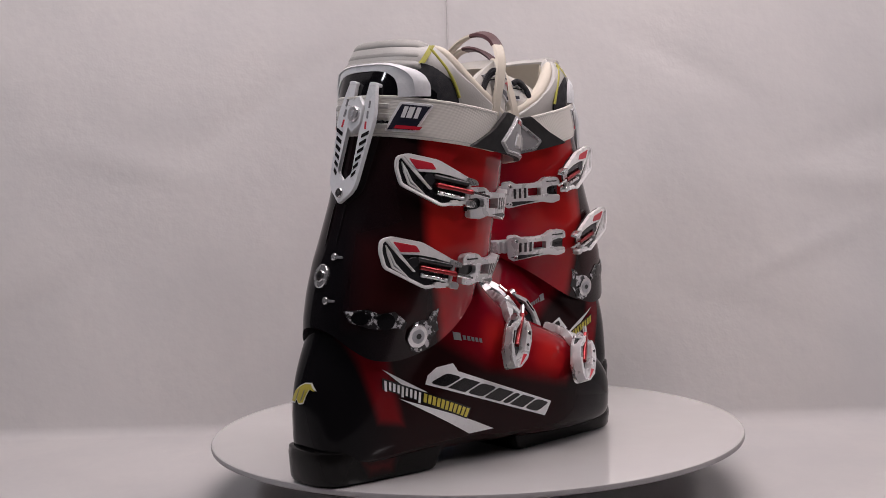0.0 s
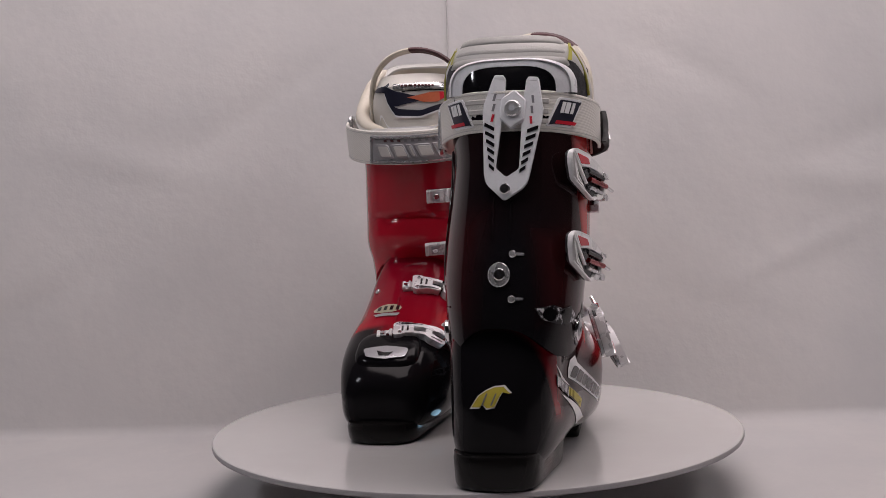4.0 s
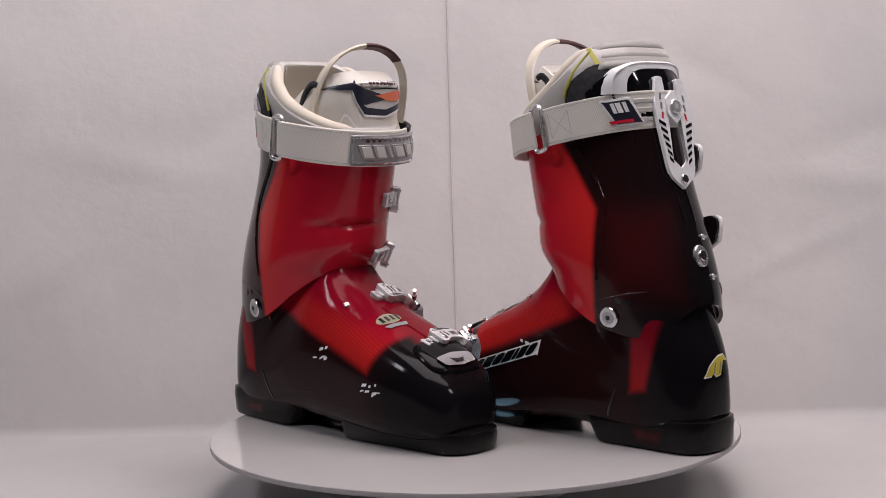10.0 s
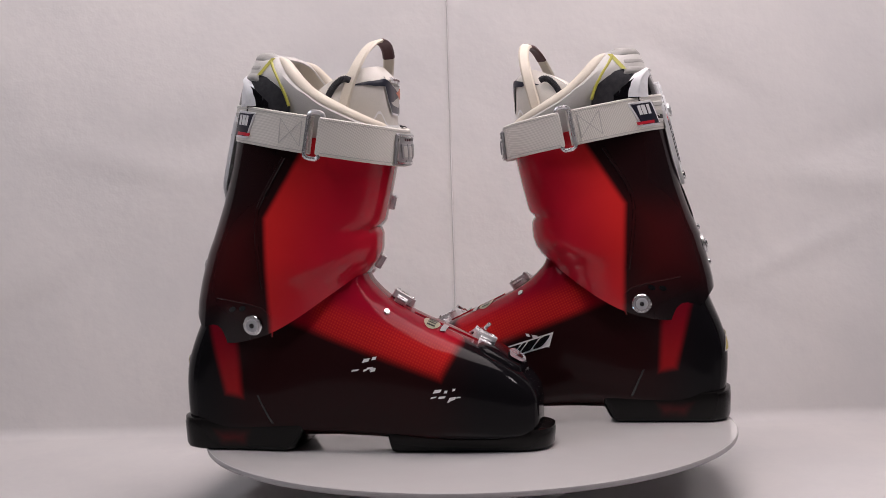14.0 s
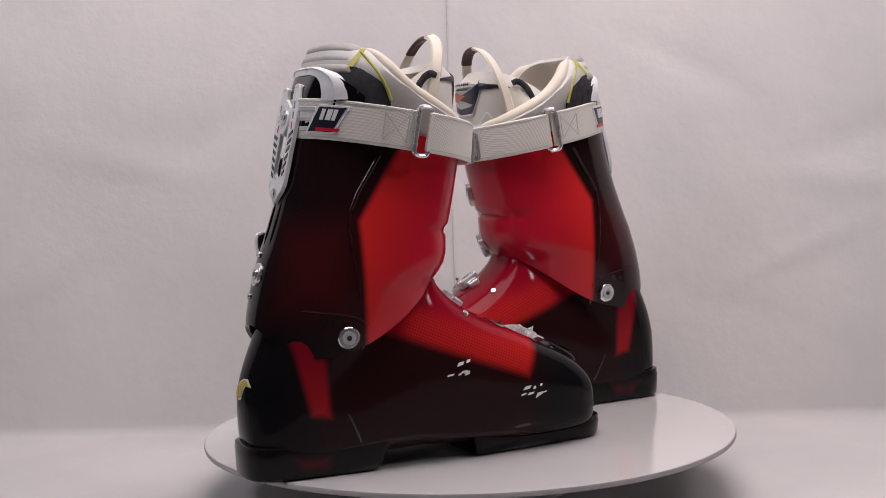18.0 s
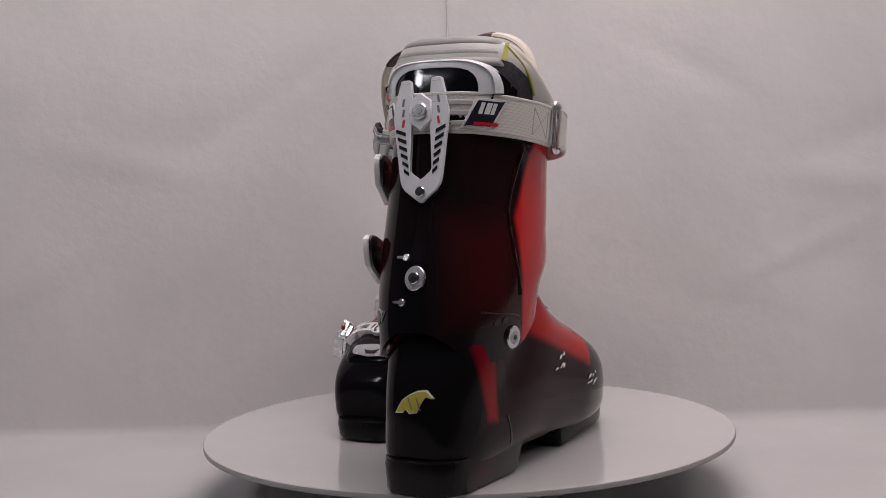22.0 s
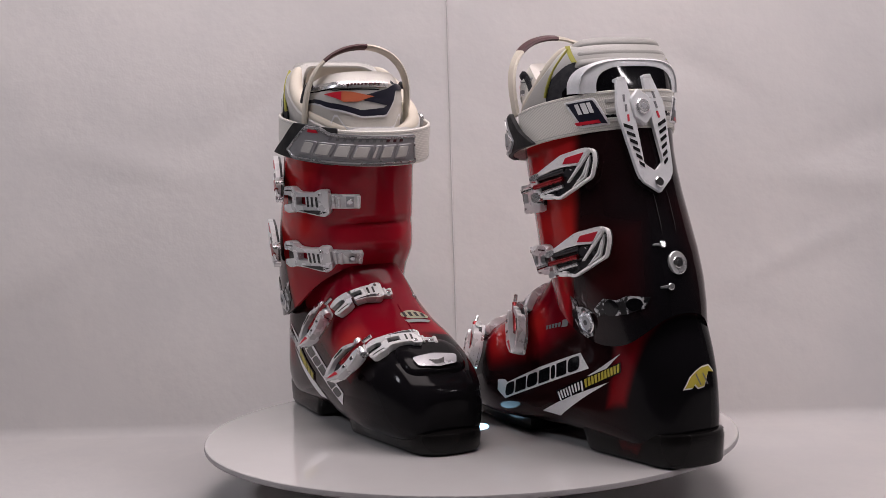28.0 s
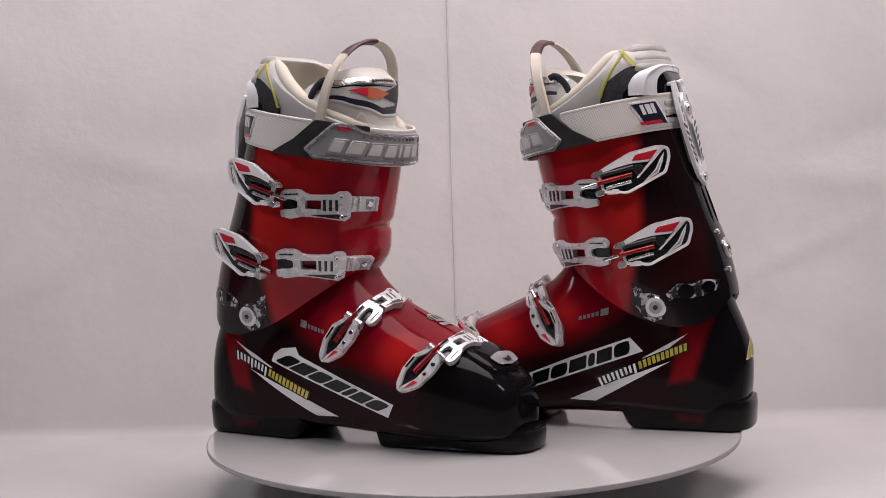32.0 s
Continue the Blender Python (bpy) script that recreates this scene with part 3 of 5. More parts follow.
def add_base(boot, bend, u0, length, height, ladder, dark=False):
    """Catch plate with a fork, a window, slots and rivets, and the toothed ladder strip."""
    h, e = height / 2, u0 + length

    def at(pts):
        return [(u0 + u * length, v * h) for u, v in pts]
    bm = bmesh.new()
    top, low = 0.0078, 0.0008
    prism(rounded(at([(0.0, 0.34), (0.20, 0.42), (0.27, 0.20), (0.40, 0.34), (0.66, 0.34), (0.66, 0.70), (0.40, 0.72), (0.28, 1.12), (0.07, 1.10), (0.0, 0.84)]), 0.0016, 2), low, top, 0.0011, bm)
    prism(rounded(at([(0.0, -0.92), (0.16, -1.06), (0.34, -0.86), (0.66, -0.98), (0.66, -0.34), (0.40, -0.34), (0.27, -0.16), (0.20, -0.36), (0.0, -0.40)]), 0.0016, 2), low, top, 0.0011, bm)
    prism(at([(0.25, -0.26), (0.39, -0.40), (0.37, 0.0), (0.39, 0.40), (0.25, 0.26), (0.28, 0.0)]), low, top - 0.0003, 0.0006, bm)
    prism(rounded(at([(0.60, -0.94), (0.92, -1.20), (1.0, -0.90), (1.0, 0.86), (0.96, 0.98), (0.84, 0.96), (0.78, 0.72), (0.60, 0.70)]), 0.0014, 2), low, top + 0.0002, 0.0011, bm)
    base = part("buckle_catch", bend.apply(bm), "satin_silver", boot, "pale silver buckle catch with slots")
    for k in ((0.63, 0.71, 0.79) if not dark else (0.70, 0.80)):
        part("slot", bend.apply(prism(at([(k, -0.42), (k + 0.038, -0.42), (k + 0.038, 0.40), (k, 0.40)]), 0.006, top + 0.0004, 0.0)), "black_plastic", base)
    part("wedge", bend.apply(prism(at([(0.44, -0.74), (0.82, -0.66), (0.96, -0.80), (0.84, -1.04)]), 0.006, top + 0.0004, 0.0)), "black_plastic", base)
    part("fork_bed", bend.apply(prism(at([(0.0, -0.5), (0.27, -0.5), (0.27, 0.5), (0.0, 0.5)]), 0.0002, 0.0034, 0.0)), "black_plastic", base)
    if dark:
        part("window_bed", bend.apply(prism(at([(0.38, -0.40), (0.66, -0.40), (0.66, 0.40), (0.38, 0.40)]), 0.0002, 0.0040, 0.0)), "charcoal_plastic", base)
    part("groove", bend.apply(prism(at([(0.07, 0.70), (0.28, 0.74), (0.28, 0.84), (0.07, 0.80)]), 0.0070, top + 0.0003, 0.0)), "black_plastic", base)
    for u, v in ((0.88, -0.86), (0.87, 0.62)):
        pin = part("rivet", bend.apply(prism(disc_outline(u0 + u * length, v * h, 0.0020, n=12), 0.0065, 0.0090, 0.0004)), "silver", base)
        part("socket", bend.apply(prism(disc_outline(u0 + u * length, v * h, 0.0008, n=8), 0.0085, 0.0093, 0.0)), "black_plastic", pin)
    bm = bmesh.new()
    prism(rounded([(e - 0.008, -h * 0.58), (e + ladder, -h * 0.56), (e + ladder, h * 0.56), (e - 0.008, h * 0.58)], 0.001, 1), -0.0010, 0.0036, 0.0005, bm)
    for k in range(2 if ladder > 0.02 else 1):
        u = e + 0.0012 + k * 0.0052
        prism([(u, -h * 0.54), (u + 0.0034, -h * 0.54), (u + 0.0028, h * 0.54), (u + 0.0006, h * 0.54)], 0.0030, 0.0056, 0.0007, bm)
    prism([(e + ladder - 0.0032, -h * 0.54), (e + ladder, -h * 0.54), (e + ladder, h * 0.54), (e + ladder - 0.0032, h * 0.54)], 0.0030, 0.0052, 0.0007, bm)
    strip = part("ladder", bend.apply(bm), "satin_silver", boot, "toothed silver ladder strip")
    c = e + ladder * 0.66
    part("rivet_bed", bend.apply(prism([(c - 0.0034, -h * 0.40), (c + 0.0034, -h * 0.40), (c + 0.0034, h * 0.40), (c - 0.0034, h * 0.40)], 0.0030, 0.0040, 0.0)), "grey_plastic", strip)
    part("rivet", bend.apply(prism(disc_outline(c, 0, h * 0.24, n=14), 0.0034, 0.0054, 0.0005)), "chrome", strip)
    return base


def cuff_bend(phi0, phi1, z0, z1, off=0.0, n=26):
    pts, nor = [], []
    for i in range(n):
        f = i / (n - 1)
        phi, z = radians(phi0 + (phi1 - phi0) * f), z0 + (z1 - z0) * f
        nn = cuff_normal(phi, z)
        pts.append(cuff_at(phi, z) + nn * off)
        nor.append(nn)
    return Bend(pts, nor)


def line_bend(a, b, out, off=0.0, n=18):
    pts, nor = [], []
    for i in range(n):
        p = Vector(a).lerp(Vector(b), i / (n - 1))
        q, nn = onto(p + Vector(out).normalized() * 0.06, -Vector(out), off)
        pts.append(q)
        nor.append(nn)
    return Bend(pts, nor)


def lug(x0, x1, half0, half1, z0, z1, round0, round1, flare=0.0, ball=0.55, lean1=0.0, lean0=0.0):
    """Sole block: plan outline with rounded ends, bevelled below, slightly flared rim above."""
    plan = []
    n = 14
    for i in range(n + 1):  # front end
        a = -math.pi / 2 + math.pi * i / n
        plan.append((x1 - round1 + round1 * abs(math.cos(a)) ** 0.75, half1 * math.copysign(abs(math.sin(a)) ** 0.72, math.sin(a))))
    for i in range(n + 1):
        a = math.pi / 2 + math.pi * i / n
        plan.append((x0 + round0 - round0 * abs(math.cos(a)) ** 0.75, half0 * math.copysign(abs(math.sin(a)) ** ball, math.sin(a))))
    cx, rows = (x0 + x1) / 2, []
    for z, d in ((z0, 0.0040), (z0 + 0.0012, 0.0018), (z0 + 0.004, 0.0008), (z1 - 0.006, 0.0), (z1 - 0.003, -flare), (z1 - 0.0008, -flare), (z1, 0.002), (z1 + 0.001, 0.010)):
        k = min(1.0, (z - z0) / (z1 - z0))
        rows.append([Vector((x + (lean1 if x > cx else lean0) * k - math.copysign(d, x - cx) * min(1, abs(x - cx) / 0.02), y - math.copysign(min(d, abs(y)), y), z)) for x, y in plan])
    return grid(rows, True, True, True)


def build_boot(side, label):
    key = "left" if side > 0 else "right"
    boot = new("ski_boot")
    boot["side"] = side
    tagged(boot, label, "ski boot", group="pair of ski boots on the turntable")

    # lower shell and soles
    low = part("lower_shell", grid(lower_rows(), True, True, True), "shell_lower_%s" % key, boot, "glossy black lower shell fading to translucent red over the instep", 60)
    part("heel_sole", lug(-0.0210, 0.094, 0.0352, 0.0405, 0.0, 0.029, 0.032, 0.012, 0.0005, 0.68, 0.014, 0.0), "sole_black", boot, "black plastic heel sole")
    part("toe_sole", lug(0.176, 0.3195, 0.042, 0.0350, 0.0, 0.0195, 0.004, 0.040, 0.0004, 0.55, 0.0, -0.003), "sole_black", boot, "black plastic toe sole")
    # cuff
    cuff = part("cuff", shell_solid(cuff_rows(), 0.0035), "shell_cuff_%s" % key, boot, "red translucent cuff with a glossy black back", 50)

    # raised rear spoiler behind the liner
    rows = []
    for j in range(9):
        f = j / 8
        row = []
        for i in range(25):
            d = 114 + (246 - 114) * i / 24
            k = (d - 180) / 66
            ztop = 0.3315 - 0.022 * abs(k) ** 3.0
            z = 0.285 + (ztop - 0.285) * f
            row.append(cuff_at(radians(d), z, 0.0022 - 0.0007 * math.cos(k * 14) * f))
        rows.append(row)
    spoiler = part("rear_spoiler", shell_solid(rows, 0.003, False), "gloss_black", boot, "glossy black rear spoiler")
    # pale frame round the spoiler
    def rear_pt(y, z, off):
        lo, hi = radians(90), radians(270)
        for _ in range(30):
            mid = (lo + hi) / 2
            if cuff_at(mid, z, off).y > y:
                lo = mid
            else:
                hi = mid
        return cuff_at(lo, z, off)
    def arch(half, top, count=41):
        out = []
        for i in range(count):
            t = math.pi * i / (count - 1)
            c, sn = math.cos(t), math.sin(t)
            out.append((0.008 + half * math.copysign(abs(c) ** 0.62, c), 0.3075 + (top - 0.3075) * abs(sn) ** 0.62))
        return out
    outer, inner = arch(0.0525, 0.3365), arch(0.0375, 0.3295)
    rows = []
    for j, off in ((0.0, 0.0006), (0.06, 0.0042), (0.22, 0.0050), (0.30, 0.0036), (0.85, 0.0030), (0.96, 0.0026), (1.0, 0.0004)):
        rows.append([rear_pt(a[0] + (b[0] - a[0]) * j, a[1] + (b[1] - a[1]) * j, off) for a, b in zip(outer, inner)])
    part("spoiler_frame", grid(rows, False), "pale_plastic", spoiler, "pale grey spoiler frame", 60)

    # liner: padded collar, dark side panels, piping, cream inside
    add_liner(boot)
    add_strap(boot)

    # rear plate with two prongs
    nrm, up = Vector((-1, 0, 0.24)), (0.24, 0.085, 1)
    o = cuff_at(radians(180), 0.272) + Vector((-0.0014, 0.0088, -0.001))
    half = [(0.0, -0.050), (0.0155, -0.0375), (0.018, -0.030), (0.0245, 0.024), (0.0185, 0.050), (0.0085, 0.051), (0.0075, 0.030), (0.0105, -0.024), (0.0, -0.032)]
    out = [(x, y) for x, y in half] + [(-x, y) for x, y in half[-2:0:-1]]
    plate = part("rear_plate", placed(prism(rounded([(y, -x) for x, y in out], 0.0025, 2), 0.0, 0.0035, 0.0008), o, up, nrm), "pale_plastic", boot, "pale two-pronged plate with slots screwed to the cuff's back")
    for s in (1, -1):
        for k in range(6):
            y = -0.024 + k * 0.0065
            w = 0.0022 + 0.00040 * k
            x = s * (0.0125 + 0.0010 * k)
            q = [(x - w, y - 0.003), (x + w, y + 0.0005), (x + w, y + 0.0035), (x - w, y)] if s > 0 else [(x - w, y + 0.0005), (x + w, y - 0.003), (x + w, y), (x - w, y + 0.0035)]
            part("slot", placed(prism([(b, -a) for a, b in q], 0.0032, 0.0040, 0.0), o, up, nrm), "black_print", plate)
        for k in range(3):
            part("print_mark", placed(prism([(b, -a) for a, b in [(s * 0.0160 - 0.0009, 0.013 + k * 0.0085), (s * 0.0160 + 0.0011, 0.013 + k * 0.0085), (s * 0.0150 + 0.0011, 0.019 + k * 0.0085), (s * 0.0150 - 0.0009, 0.019 + k * 0.0085)]], 0.0032, 0.0039, 0.0), o, up, nrm), "grey_print" if k else "red_print", plate)
    for q in (1, -1):
        part("hook", placed(prism(rounded([(0.0478, q * 0.0092), (0.0512, q * 0.0095), (0.0512, q * 0.0178), (0.0478, q * 0.0182)][::q], 0.0012, 2), -0.0120, 0.0038, 0.0010), o, up, nrm), "pale_plastic", plate)
    hexa = [(0.016 * math.cos(a), 0.0115 * math.sin(a)) for a in [math.pi / 3 * i for i in range(6)]]
    part("hex_washer", placed(prism([(x + 0.024, y) for x, y in hexa], -0.001, 0.0052, 0.001), o, up, nrm), "pale_plastic", plate)
    sc = part("screw", placed(prism(disc_outline(0.024, 0, 0.0068, n=20), 0.004, 0.0078, 0.0012), o, up, nrm), "silver", plate, "chrome screw")
    part("socket", placed(prism(disc_outline(0.024, 0, 0.0028, n=6), 0.007, 0.0081, 0.0), o, up, nrm), "grey_plastic", sc)
    part("screw", placed(prism(disc_outline(-0.0405, 0, 0.0044, n=16), 0.003, 0.0058, 0.0008), o, up, nrm), "chrome", plate)

    # flex screw and two rivets on the back
    p, n = onto((-0.2, 0.0055, 0.1665), (1, 0, 0), 0)
    plate = part("flex_screw", placed(prism(disc_outline(0, 0, 0.0098, 0.0088, 24), -0.001, 0.0022, 0.0006), p, (0, 0, 1), n), "silver", boot, "round silver flex screw plate")
    part("screw", placed(prism(disc_outline(0, 0.0005, 0.0048, n=18), 0.002, 0.0034, 0.0006), p, (0, 0, 1), n), "chrome", plate)
    part("socket", placed(prism(disc_outline(0, 0.0005, 0.0020, n=6), 0.003, 0.0038, 0.0), p, (0, 0, 1), n), "black_plastic", plate)
    for z in (0.182, 0.148):
        p, n = onto((-0.2, 0.0155, z), (1, 0, 0), 0)
        part("rivet", placed(prism(disc_outline(0, 0, 0.0030, n=16), -0.001, 0.0020, 0.0006), p, (0, 0, 1), n), "silver", boot)
        part("rivet_groove", placed(prism([(-0.0012, 0.003), (0.0012, 0.003), (0.0008, 0.009), (-0.0008, 0.009)], -0.001, 0.0010, 0.0002), p, (0, 0, 1), n), "grey_print", boot)

    # small recesses over the inner pivot
    for u, v in ((0.0400, 0.1290), (0.0500, 0.1300)):
        ring = disc_outline(0, 0, 0.0036, 0.0024, 16)
        part("recess", decal([(u + x * 0.9 - y * 0.4, v + x * 0.4 + y * 0.9) for x, y in ring], "inner", 0.0006, 0.004), "gloss_black", cuff)

    # pivots
    for view, x, z, r in (("outer", 0.0555, 0.1172, 0.0098), ("inner", 0.0595, 0.1152, 0.0092)):
        s = 1 if view == "outer" else -1
        p, n = onto((x, 0.2 * s, z), (0, -s, 0), 0)
        ring = part("pivot_rivet", placed(prism(disc_outline(0, 0, r, n=28), -0.001, 0.0026, 0.0008), p, (1, 0, 0), n), "chrome", boot, "round silver pivot rivet")
        part("pivot_dish", placed(prism(disc_outline(0, 0, r * 0.62, n=20), 0.002, 0.0031, 0.0004), p, (1, 0, 0), n), "grey_plastic", ring)
        part("socket", placed(prism(disc_outline(0, 0, r * 0.24, n=8), 0.003, 0.0036, 0.0), p, (1, 0, 0), n), "black_plastic", ring)
    add_side_prints(boot, low, cuff)
    for y0, y1, x0, x1 in ((-0.004, 0.004, 0.196, 0.262),):
        pts = []
        for i in range(14):
            f = i / 13
            p, n = onto((x0 + (x1 - x0) * f, y0 + (y1 - y0) * f, 0.3), (0, 0, -1), -0.0002)
            pts.append(p)
        part("flap_edge", tube([Vector(q) for q in blur(np.array([tuple(q) for q in pts]), 2)], 0.0013, 8), "shell_lower_%s" % key, low)
    pts = []
    for x, z in [(0.093, 0.262), (0.083, 0.246), (0.073, 0.231), (0.0655, 0.218), (0.064, 0.205), (0.0655, 0.185), (0.068, 0.165), (0.071, 0.148)]:
        p, n = onto((x, -0.2, z), (0, 1, 0), 0.0)
        pts.append(p)
    pts = [Vector(q) for q in blur(np.array([tuple(q) for q in pts]), 1)]
    part("moulded_ridge", tube(pts, 0.0019, 12), "shell_cuff_%s" % key, cuff)

    pts = [onto((x, -0.2, z), (0, 1, 0), 0.0)[0] for x, z in [(0.024, 0.139), (0.040, 0.137), (0.055, 0.134), (0.070, 0.132), (0.077, 0.126), (0.079, 0.114), (0.074, 0.104)]]
    part("moulded_ridge", tube([Vector(q) for q in blur(np.array([tuple(q) for q in pts]), 1)], 0.0010, 8), "shell_cuff_%s" % key, cuff)

    for y in (-0.001, 0.0130):
        pts = [onto((-0.2, y, 0.190 + 0.0072 * k), (1, 0, 0), -0.0002)[0] for k in range(6)]
        part("moulded_ridge", tube(pts, lambda f: 0.0003 + 0.0010 * (1 - abs(2 * f - 1) ** 4), 8), "shell_cuff_%s" % key, cuff)

    # buckles on the cuff
    for zl, zn, zb, xn, xb in ((0.2400, 0.2295, 0.2185, 0.1055, 0.100), (0.1722, 0.1657, 0.1655, 0.0862, 0.091)):
        bend = cuff_bend(phi_of(xb, zb), -12, zb + 0.002, zb - 0.001)
        add_base(boot, bend, 0.003, 0.060, 0.024, 0.027)
        p = cuff_at(radians(phi_of(xn, zn)), zn)
        q = cuff_at(radians(phi_of(xn - 0.062, zl)), zl)
        n = cuff_normal(radians(phi_of(xn - 0.036, zl)), zl)
        along = Vector((q.x - p.x, q.y - p.y, 0.004))
        add_lever(boot, p + n * 0.008, along, n + Vector((0, 0, -0.05)))

    # buckles over the instep
    for a, b, nose, tip, ladder in (((0.170, 0.049, 0.112), (0.184, -0.012, 0.130), (0.164, 0.056, 0.112), (0.133, 0.060, 0.068), 0.010),
                                    ((0.246, 0.049, 0.080), (0.262, -0.030, 0.090), (0.241, 0.056, 0.083), (0.207, 0.063, 0.044), 0.016)):
        bend = line_bend(a, b, (0.25, 0.45, 1.0))
        add_base(boot, bend, 0.003, 0.046, 0.020, ladder, True)
        q, n = onto(Vector(nose) + Vector((0, 0.06, 0.01)), (0, -1, -0.12), 0.0)
        q2, n2 = onto(Vector((tip[0], 0.2, tip[2])), (0, -1, 0), 0.0)
        along = Vector((tip[0] - q.x, q2.y - q.y + 0.004, tip[2] - q.z))
        add_toe_lever(boot, q + n * 0.011 + Vector((0.003, 0, 0)), along, (n + n2).normalized() + Vector((0.16, 0, 0.05)))
    return boot


def add_liner(boot):
    line = [(0.04, 0.3555), (0.067, 0.3530), (0.081, 0.3490), (0.091, 0.3435), (0.100, 0.336), (0.111, 0.3255), (0.125, 0.315), (0.141, 0.306), (0.156, 0.298), (0.174, 0.289), (0.190, 0.285)]

    def rim(phi):
        return interp(cuff_at(phi, 0.325).x, line)[0]
    n = 96
    phis = phi_grid(n)
    zs = blur([[rim(p)] for p in phis], 6, True)[:, 0]
    prof = [(-0.004, -0.075), (-0.003, -0.045), (0.0005, -0.022), (0.0026, -0.014), (0.0026, -0.006), (-0.001, -0.0005), (-0.007, 0.0), (-0.012, -0.003), (-0.0145, -0.010), (-0.0145, -0.022)]
    rows = []
    for off, dz in prof:
        rows.append([cuff_at(p, max(0.262, z + dz), off) for p, z in zip(phis, zs)])
    liner = part("liner", grid(rows), "liner_grey", boot, "padded silver-grey liner collar")
    rows = []
    for k in range(12):
        f = k / 11
        rows.append([cuff_at(p, (z - 0.005) * (1 - f) + 0.15 * f, -0.0152 - 0.003 * f) for p, z in zip(phis, zs)])
    part("inner_lining", grid(rows), "liner_cream", liner, "cream inner lining")
    # quilted panel round the back of the collar, with a yellow tab at each corner
    corner = [phi_of(0.079, 0.335, 1), 360 + phi_of(0.079, 0.335, -1)]
    prof = [(-0.010, -0.002), (-0.004, 0.0008)] + [(0.0006 + 0.0024 * abs(math.sin(3 * math.pi * k / 24)) ** 0.7, 0.0002 - 0.0245 * k / 24) for k in range(25)]
    rows = []
    for off, dz in prof:
        row = []
        for i in range(49):
            d = radians(corner[0] + (corner[1] - corner[0]) * i / 48)
            e = min(1.0, min(i, 48 - i) / 5)
            row.append(cuff_at(d, rim(d) + dz - 0.001 * (1 - e), off * (e if off > 0 else 1)))
        rows.append(row)
    part("quilted_panel", grid(rows, False), "liner_rib", liner, "grey quilted back of the collar with three ribs", 60)
    for s in (1, -1):
        # dark panel between the spoiler and the yellow piping
        curve = [(0.306, 0.1020), (0.314, 0.1000), (0.322, 0.0968), (0.331, 0.0920), (0.338, 0.0880), (0.3455, 0.0845)]
        rows = []
        for j in range(9):
            z = 0.296 + (0.344 - 0.296) * j / 8
            x1 = interp(z, curve)[0]
            rows.append([cuff_at(radians(phi_of(0.054 + (x1 - 0.054) * i / 8, z, s)), z, 0.0016) for i in range(9)])
        part("side_panel", shell_solid(rows, 0.002, False), "liner_black", liner, "black mesh side panel")
        pts = [cuff_at(radians(phi_of(x, z, s)), z, 0.0024) for z, x in curve]
        part("piping", tube([Vector(q) for q in blur(np.array([tuple(q) for q in pts]), 1)], 0.0014, 8), "piping_yellow", liner, "yellow piping")
        rows = []
        for j in range(5):
            f = j / 4
            x, z = 0.087 - 0.013 * f, 0.3485 - 0.0145 * f
            rows.append([cuff_at(radians(phi_of(x + dx, z, s)), z, 0.0030) for dx in (-0.0022, 0.0, 0.0022)])
        part("corner_tab", grid(rows, False), "piping_yellow", liner, "yellow stitched corner tab")
        # stitched line under the collar's edge
        pts = [cuff_at(radians(phi_of(0.084 + 0.010 * i, 0.325, s)), rim(radians(phi_of(0.084 + 0.010 * i, 0.325, s))) - 0.0085, 0.0016) for i in range(9)]
        part("stitch_line", tube(pts, 0.0006, 6), "grey_print", liner)
    # tongue
    rows = []
    for j in range(15):
        f = j / 14
        z = 0.255 + 0.085 * f
        half = 0.042 + 0.012 * min(1.0, f * 1.5) - 0.004 * max(0, f - 0.75) * 4
        row = []
        for i in range(25):
            k = i / 24 * 2 - 1
            x = 0.1795 - 0.054 * abs(k) ** 3.4 + 0.002 * f - 0.012 * max(0, f - 0.86) / 0.14
            row.append(Vector((x, 0.011 + half * math.copysign(abs(k) ** 0.85, k) * (1.0), z - (0.005 * abs(k) ** 2 + 0.022 * abs(k) ** 7) * f)))
        rows.append(row)
    tongue = part("tongue", shell_solid(rows, 0.010, False), "tongue_white", liner, "white padded tongue with dark and orange print")

    def on_tongue(k, z, off=0.0012):
        f = (z - 0.255) / 0.085
        half = 0.042 + 0.012 * min(1.0, f * 1.5) - 0.004 * max(0, f - 0.75) * 4
        x = 0.1795 - 0.054 * abs(k) ** 3.4 + 0.002 * f - 0.012 * max(0, f - 0.86) / 0.14
        return Vector((x + off, 0.011 + half * math.copysign(abs(k) ** 0.85, k), z - (0.005 * abs(k) ** 2 + 0.022 * abs(k) ** 7) * f))

    def band(name, z0, z1, k0, k1, mat, off):
        rows = [[on_tongue(k0 + (k1 - k0) * i / 20, z0(i / 20) + (z1(i / 20) - z0(i / 20)) * j / 3, off) for i in range(21)] for j in range(4)]
        part(name, grid(rows, False), mat, tongue)
    def swash(name, low, top, mat, off):
        """Printed field between two lines given as (place across the tongue, height)."""
        k0, k1 = low[0][0], low[-1][0]
        band(name, lambda f: np.interp(k0 + (k1 - k0) * f, *zip(*low)), lambda f: np.interp(k0 + (k1 - k0) * f, *zip(*top)), k0, k1, mat, off)
    under = [(-0.460, 0.3224), (-0.375, 0.3093), (-0.249, 0.2985), (0.131, 0.2973), (0.663, 0.3081), (0.900, 0.3228)]
    over = [(-0.460, 0.3286), (-0.375, 0.3326), (-0.249, 0.3057), (0.131, 0.3031), (0.663, 0.3134), (0.900, 0.3264)]
    head = [(-0.460, 0.3296), (-0.249, 0.3230), (0.553, 0.3232), (0.806, 0.3280), (0.900, 0.3330)]
